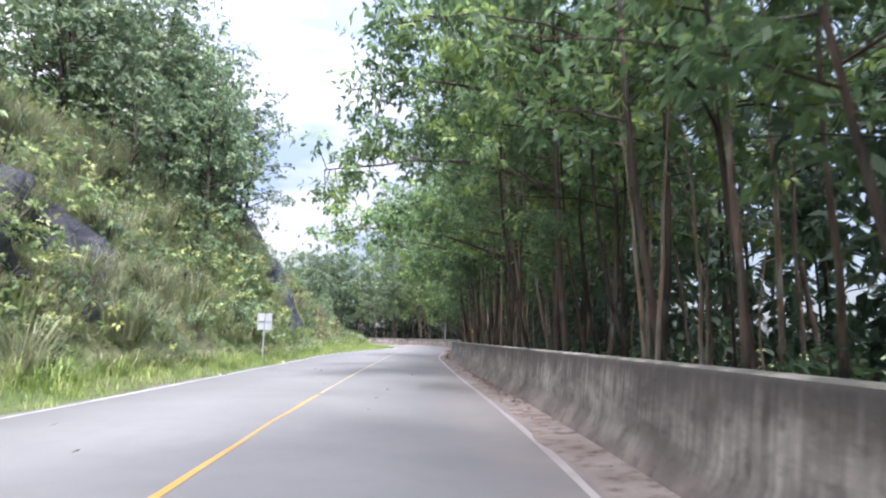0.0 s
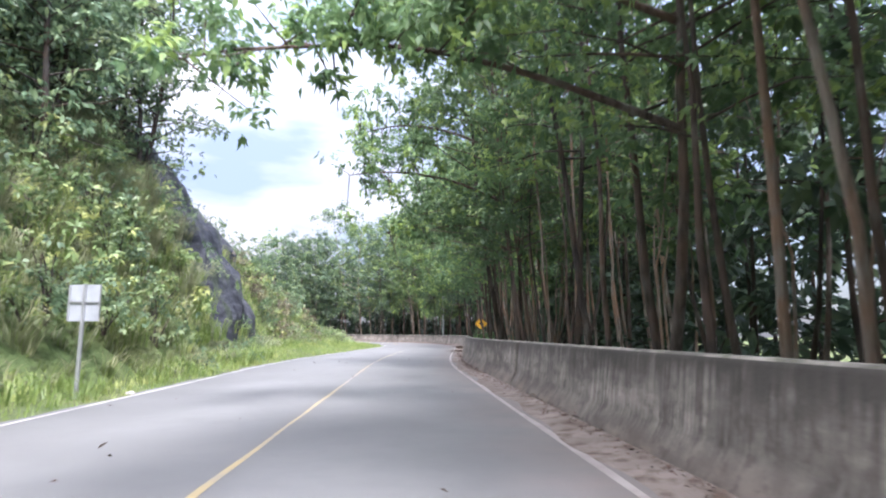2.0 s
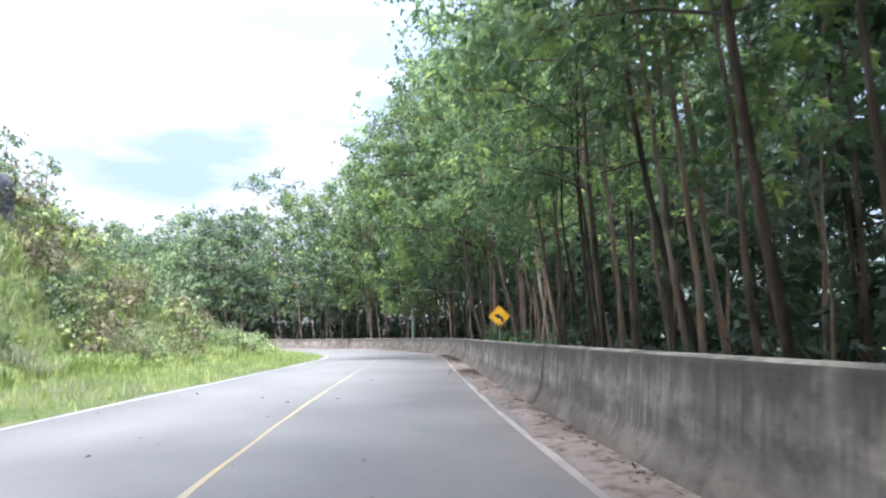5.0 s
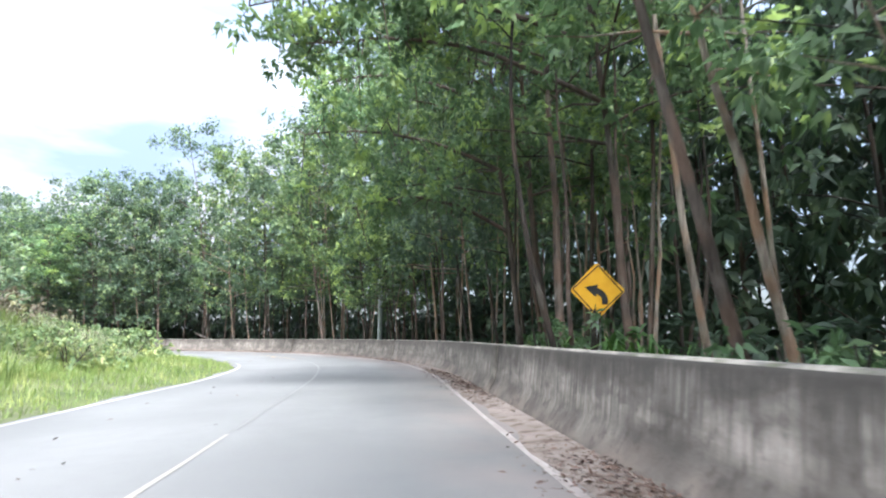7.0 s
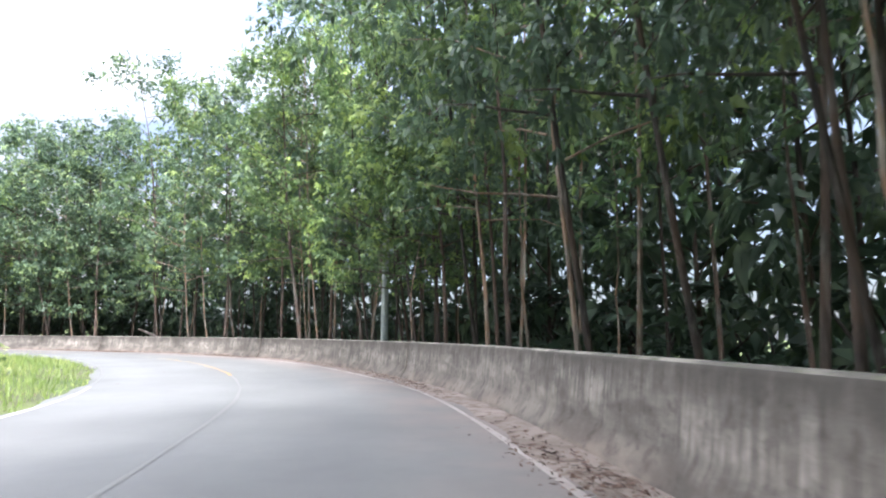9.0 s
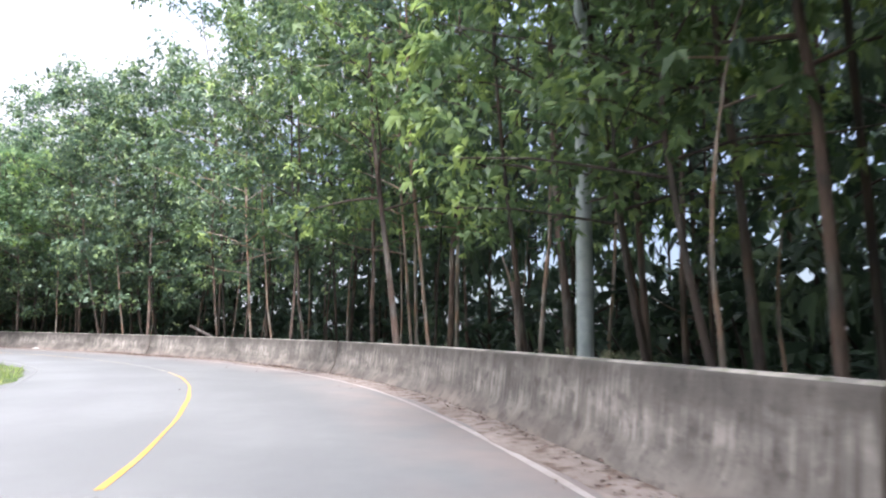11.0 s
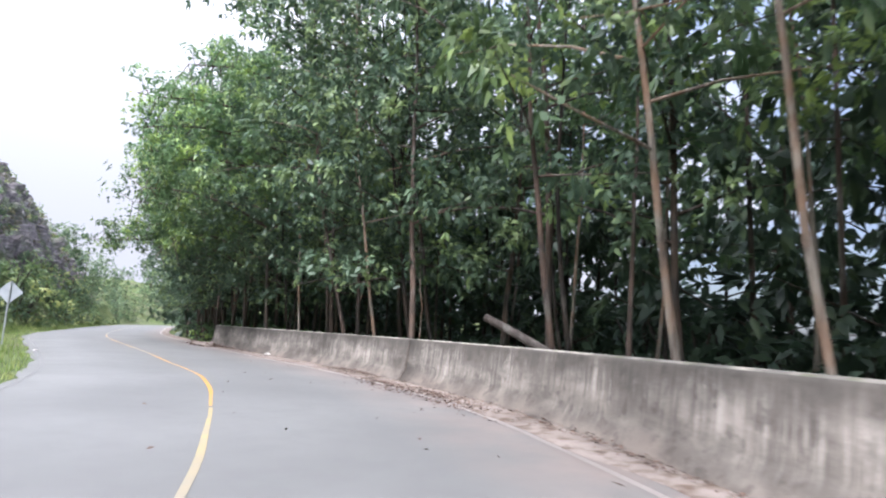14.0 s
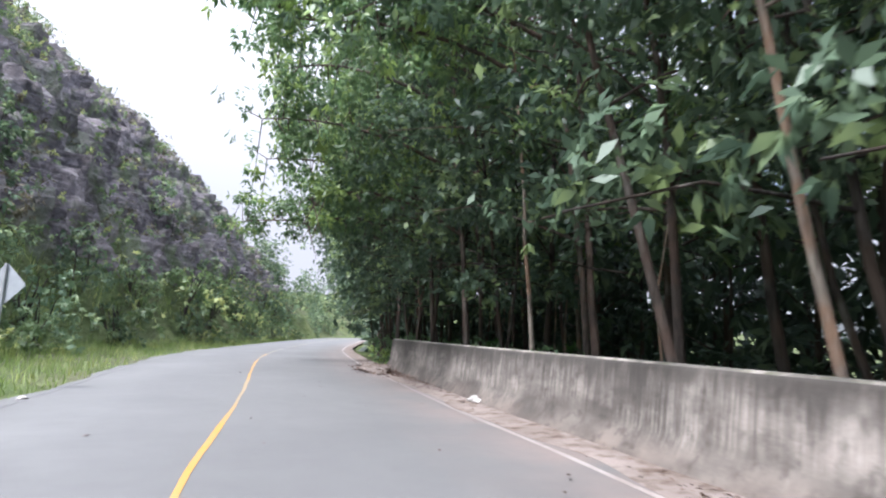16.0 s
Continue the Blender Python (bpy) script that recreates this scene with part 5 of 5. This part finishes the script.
# pole behind the wall
pole = tagged(new("utility_pole"), "tall pale grey-green octagonal pole behind the wall", "pole")
pole.matrix_basis = pose(0.6, 87.0, on_ground(0.6, 87.0))
V, F = tube([(0, 0, -0.5), (0, 0, 3), (0, 0, 6), (0, 0, 9.5)], [0.14, 0.13, 0.115, 0.09], 8)
part("shaft", np_mesh("shaft", V, F, pole_mat), pole)
V, F = tube([(0, 0, 1.02), (0, 0, 1.07)], [0.148, 0.148], 8)
part("band", np_mesh("band", V, F, galv_mat), pole, "steel band round the pole")

# fallen log propped on the ground behind the wall
log = tagged(new("log"), "cut log leaning behind the concrete wall", "log")
a, b = np.array([-14.62, 105.46, 1.50]), np.array([-12.95, 104.92, 0.80])
k = np.linspace(0, 1, 6)[:, None]
V, F = tube(a + (b - a) * k + np.array([0, 0, 0.03]) * np.sin(k * 3), 0.07 + 0.012 * k[:, 0], 12)
part("stem", np_mesh("stem", V, F, bark_grey, smooth=True), log)
bm = bmesh.new()
way = Vector(a - b).normalized()
bmesh.ops.create_circle(bm, cap_ends=True, radius=0.069, segments=12, matrix=Matrix.Translation(Vector(a) + way * 0.004) @ way.to_track_quat("Z", "Y").to_matrix().to_4x4())
part("cut_end", bm_mesh("cut_end", bm, cut_wood), log, "pale sawn end of the log")


# broken dead trunk and bare pale boughs behind the wall
snag = tagged(new("dead_trunk"), "broken reddish dead trunk standing behind the wall", "tree stump")
k = np.linspace(0, 1, 7)
V, F = tube(np.stack([-0.16 * 2.6 * k + 0.03 * np.sin(9 * k), -0.02 * k, -0.4 + 3.0 * k], 1), 0.085 * (1.25 - 0.45 * k) * (1 + 0.08 * np.sin(23 * k)), 9)
part("stem", np_mesh("stem", V, F, bark_red, smooth=True), snag)
V, F = tube(np.stack([-0.40 - 0.22 * k, 0.02 * k, 2.35 + 0.75 * k ** 0.8], 1), 0.03 * (1 - 0.7 * k) + 0.006, 6)
part("splinter", np_mesh("splinter", V, F, bark_pale, smooth=True), snag)
snag.matrix_basis = pose(0.0, 88.95, on_ground(0.0, 88.95))


# ---------------------------------------------------------------- growth at the wall, litter, odds and ends
ferns = []
for i, (n, h, lab) in enumerate([(46, 1.3, "broad-bladed green plant behind the wall"), (34, 1.6, "arching palm-like green plant behind the wall")]):
    ob = tagged(new("wall_plant"), lab, "plant", "plants behind the wall")
    part("tuft", np_mesh("tuft", *blade_tuft(110 + i, n, 0.3, h, 0.055, 0.6), leaf_fern), ob)
    ferns.append(ob)
under = [bush("shrub", 74, 0.8, 1.5, 34, 19, 0.21, leaf_fern, "leafy green shrub behind the roadside wall", "shrubs behind the wall"),
         bush("shrub", 75, 1.1, 1.9, 40, 19, 0.23, leaf_wood, "dark leafy shrub behind the roadside wall", "shrubs behind the wall")]
# gap-filling shrub with the wood's shade painted into its leaf colour
shade_shrub = [bush("shrub", 76, 1.1, 1.7, 32, 12, 0.30, leaf_shaded, "filler shrub in the wood, shade painted into its leaves", "shrubs behind the wall")]


def along_wall(kinds, y0, y1, d0, d1, count, lo, hi, sink=0.05):
    a, b_ = (float(locate([p[0]], [p[1]])[0][0]) for p in (y0, y1))
    for _ in range(count):
        q = rnd.uniform(a, b_)
        x, y = lane(q, float(half(q)) + rnd.uniform(d0, d1))
        stand(rnd.choice(kinds), USED, x, y, on_ground(x, y) - sink, rnd.uniform(0, 360), rnd.uniform(lo, hi))


along_wall(ferns, (1.5, 56), (1.8, 62), 2.2, 2.8, 12, 1.0, 1.2)
sign_shrubs = [bush("climbing_shrub", 79, 0.62, 1.75, 34, 20, 0.15, leaf_wood, "glossy green shrub growing round the sign post", "shrubs round the sign"),
               bush("climbing_shrub", 80, 0.26, 2.05, 14, 18, 0.13, leaf_wood, "leafy shoot climbing in front of the yellow sign", "shrubs round the sign")]
for kind, x, y, size in ((0, 2.72, 61.2, 1.12), (0, 2.68, 60.45, 1.0), (0, 2.78, 62.1, 0.9), (1, 2.60, 59.1, 1.16), (0, 2.72, 59.9, 0.85)):
    stand(sign_shrubs[kind], USED, x, y, on_ground(x, y) - 0.05, rnd.uniform(0, 360), size)
along_wall(under, (1.5, 54), (1.8, 57.5), 2.6, 4.5, 5, 0.8, 1.05)
along_wall(under, (1.8, 60.2), (1.8, 68), 2.5, 4.5, 10, 0.85, 1.15)
along_wall(shade_shrub, (2.0, 6), (-26, 112), 8.5, 15.0, 72, 1.4, 2.0)
along_wall(under, (2, 4), (1.4, 20), 2.7, 5.0, 12, 0.8, 1.05)
along_wall(under, (2, 70), (1.2, 84), 2.4, 4.2, 10, 0.55, 0.8)
along_wall(reeds[:2], (-1.9, 88.4), (-1.1, 87.0), 2.0, 2.8, 6, 0.75, 1.0)
along_wall(under[1:] + shade_shrub, (-1, 86), (-20, 110), 2.6, 4.0, 12, 0.6, 0.85)
# more painted-dark shrubs, added to close bright gaps between the trunks
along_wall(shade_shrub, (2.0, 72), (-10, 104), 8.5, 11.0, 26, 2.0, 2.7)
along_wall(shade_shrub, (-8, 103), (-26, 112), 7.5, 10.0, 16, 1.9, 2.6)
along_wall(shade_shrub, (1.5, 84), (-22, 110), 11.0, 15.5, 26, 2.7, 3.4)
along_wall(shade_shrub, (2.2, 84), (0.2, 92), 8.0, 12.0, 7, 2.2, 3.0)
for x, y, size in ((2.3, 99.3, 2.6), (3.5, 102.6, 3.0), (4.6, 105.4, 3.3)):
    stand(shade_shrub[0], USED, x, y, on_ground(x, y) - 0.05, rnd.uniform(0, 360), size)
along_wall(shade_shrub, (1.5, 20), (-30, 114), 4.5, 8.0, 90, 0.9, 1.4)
along_wall(under, (-26, 113), (-44, 122), 2.2, 3.4, 20, 0.7, 1.0)


def litter(name, spots, label, seed, size=0.11):
    """Dry leaves and twigs strewn in drifts: spots of x, y, spread along, spread across, count."""
    global RNG
    RNG = np.random.default_rng(seed)
    Vs, Fs, n0 = [], [], 0
    for x, y, along, across, count in spots:
        count = int(count * 1.5)
        s0, d0 = (float(v[0]) for v in locate([x], [y]))
        q = s0 + RNG.normal(size=count) * along
        o = d0 + RNG.normal(size=count) * across
        o = np.minimum(o, half(q) + 0.58 - RNG.uniform(0, 0.1, count))
        p = np.stack([np.interp(q, S, axis[:, k]) + np.interp(q, S, nor[:, k]) * o for k in (0, 1)], 1)
        heap = np.exp(-((q - s0) / along) ** 2 - ((o - d0) / across) ** 2)
        base = np.c_[p, 0.03 + RNG.uniform(0, 0.035, count) + RNG.uniform(0, 0.07, count) * heap]
        way = np.c_[RNG.normal(size=(count, 2)), RNG.normal(size=count) * 0.18]
        V, F = leaf_quads(base, way, size * RNG.uniform(0.5, 1.5, count), size * 0.38 * RNG.uniform(0.5, 1.3, count), 0.0, np.array([[0, 0, 1.0]]) + 0.35 * RNG.normal(size=(count, 3)))
        Vs.append(V)
        Fs.append(F + n0)
        n0 += len(V)
    tagged(new(name, np_mesh(name, np.concatenate(Vs), np.concatenate(Fs), litter_mat)), label, "leaf litter", kind="stuff")


litter("leaf_litter", [(1.3, 14.5, 3.0, 0.12, 300), (0.9, 24, 4.0, 0.1, 180), (0.4, 35, 3.0, 0.12, 270), (0.5, 44, 4, 0.1, 180), (0.9, 54.3, 1.0, 0.28, 540), (1.45, 63.5, 1.6, 0.2, 420),
                       (1.6, 68.4, 1.4, 0.2, 420), (0.7, 79.5, 1.6, 0.15, 300), (-1.2, 87.0, 4.0, 0.12, 180), (-4.5, 94.2, 4.0, 0.12, 180), (-7.9, 98.9, 0.9, 0.22, 420),
                       (-12.5, 103.4, 3.0, 0.12, 240), (-15.6, 105.3, 1.3, 0.2, 420), (-17.6, 106.4, 0.9, 0.18, 240), (-20.0, 108.5, 0.9, 0.18, 300), (-32.0, 114.3, 2.5, 0.2, 300)],
       "dry brown leaves and twigs drifted against the wall", 21, 0.07)
litter("stray_leaves", [(-3 - 0.3 * k, 10 + 8 * k, 6, 1.6, 7) for k in range(9)] + [(-14, 102, 6, 1.5, 22), (-26, 109.5, 5, 1.6, 14)], "few dry leaves lying on the road", 22, 0.09)


def lump(name, size, seed, mat, rough=0.3):
    """A rounded uneven lump, flattened below."""
    bm = bmesh.new()
    bmesh.ops.create_icosphere(bm, subdivisions=3, radius=1.0)
    for v in bm.verts:
        k = 1 + rough * noise.noise(v.co * 1.7 + Vector((seed, 0, 0))) + 0.3 * rough * noise.noise(v.co * 5 + Vector((seed, 0, 0)))
        v.co = Vector((v.co.x * k * size[0], v.co.y * k * size[1], max(v.co.z, -0.25) * k * size[2]))
    return bm_mesh(name, bm, mat)


# heap of earth and leaves at the end of the wall, a crumpled white bag, stones on the verge edge
hx, hy = lane(WALL_1 - 1.5, float(half(WALL_1 - 1.5)) + 0.15)
heap = tagged(new("earth_mound", lump("earth_mound", (1.7, 0.55, 0.16), 2.0, dirt_mat, 0.5)), "low mound of brown earth at the wall foot", "earth mound")
heap.matrix_basis = pose(hx, hy, 0.03, 0, 0, 152)
litter("heap_leaves", [(hx, hy, 1.1, 0.3, 700)], "dry brown leaves covering the earth heap", 23, 0.13)
bag = tagged(new("white_bag", lump("white_bag", (0.30, 0.13, 0.09), 7.0, stone_mat, 0.7)), "crumpled dirty white bag lying beside the wall", "litter")
bag.matrix_basis = pose(-27.05, 112.05, 0.04, 0, 0, 150)
pebble_me = lump("stone", (0.085, 0.065, 0.045), 11.0, stone_mat, 0.4)
for q in (34.0, 47.5, 52.0, 63.0, 71.5, 88.0, 165.0):
    x, y = lane(q, -float(half(q, False)) - rnd.uniform(0.05, 0.25))
    st = tagged(new("stone", pebble_me), "small pale stone on the edge of the verge", "stone", "stones on the verge")
    st.matrix_basis = pose(x, y, 0.01, 0, 0, rnd.uniform(0, 360)) @ Matrix.Scale(rnd.uniform(0.6, 1.3), 4)
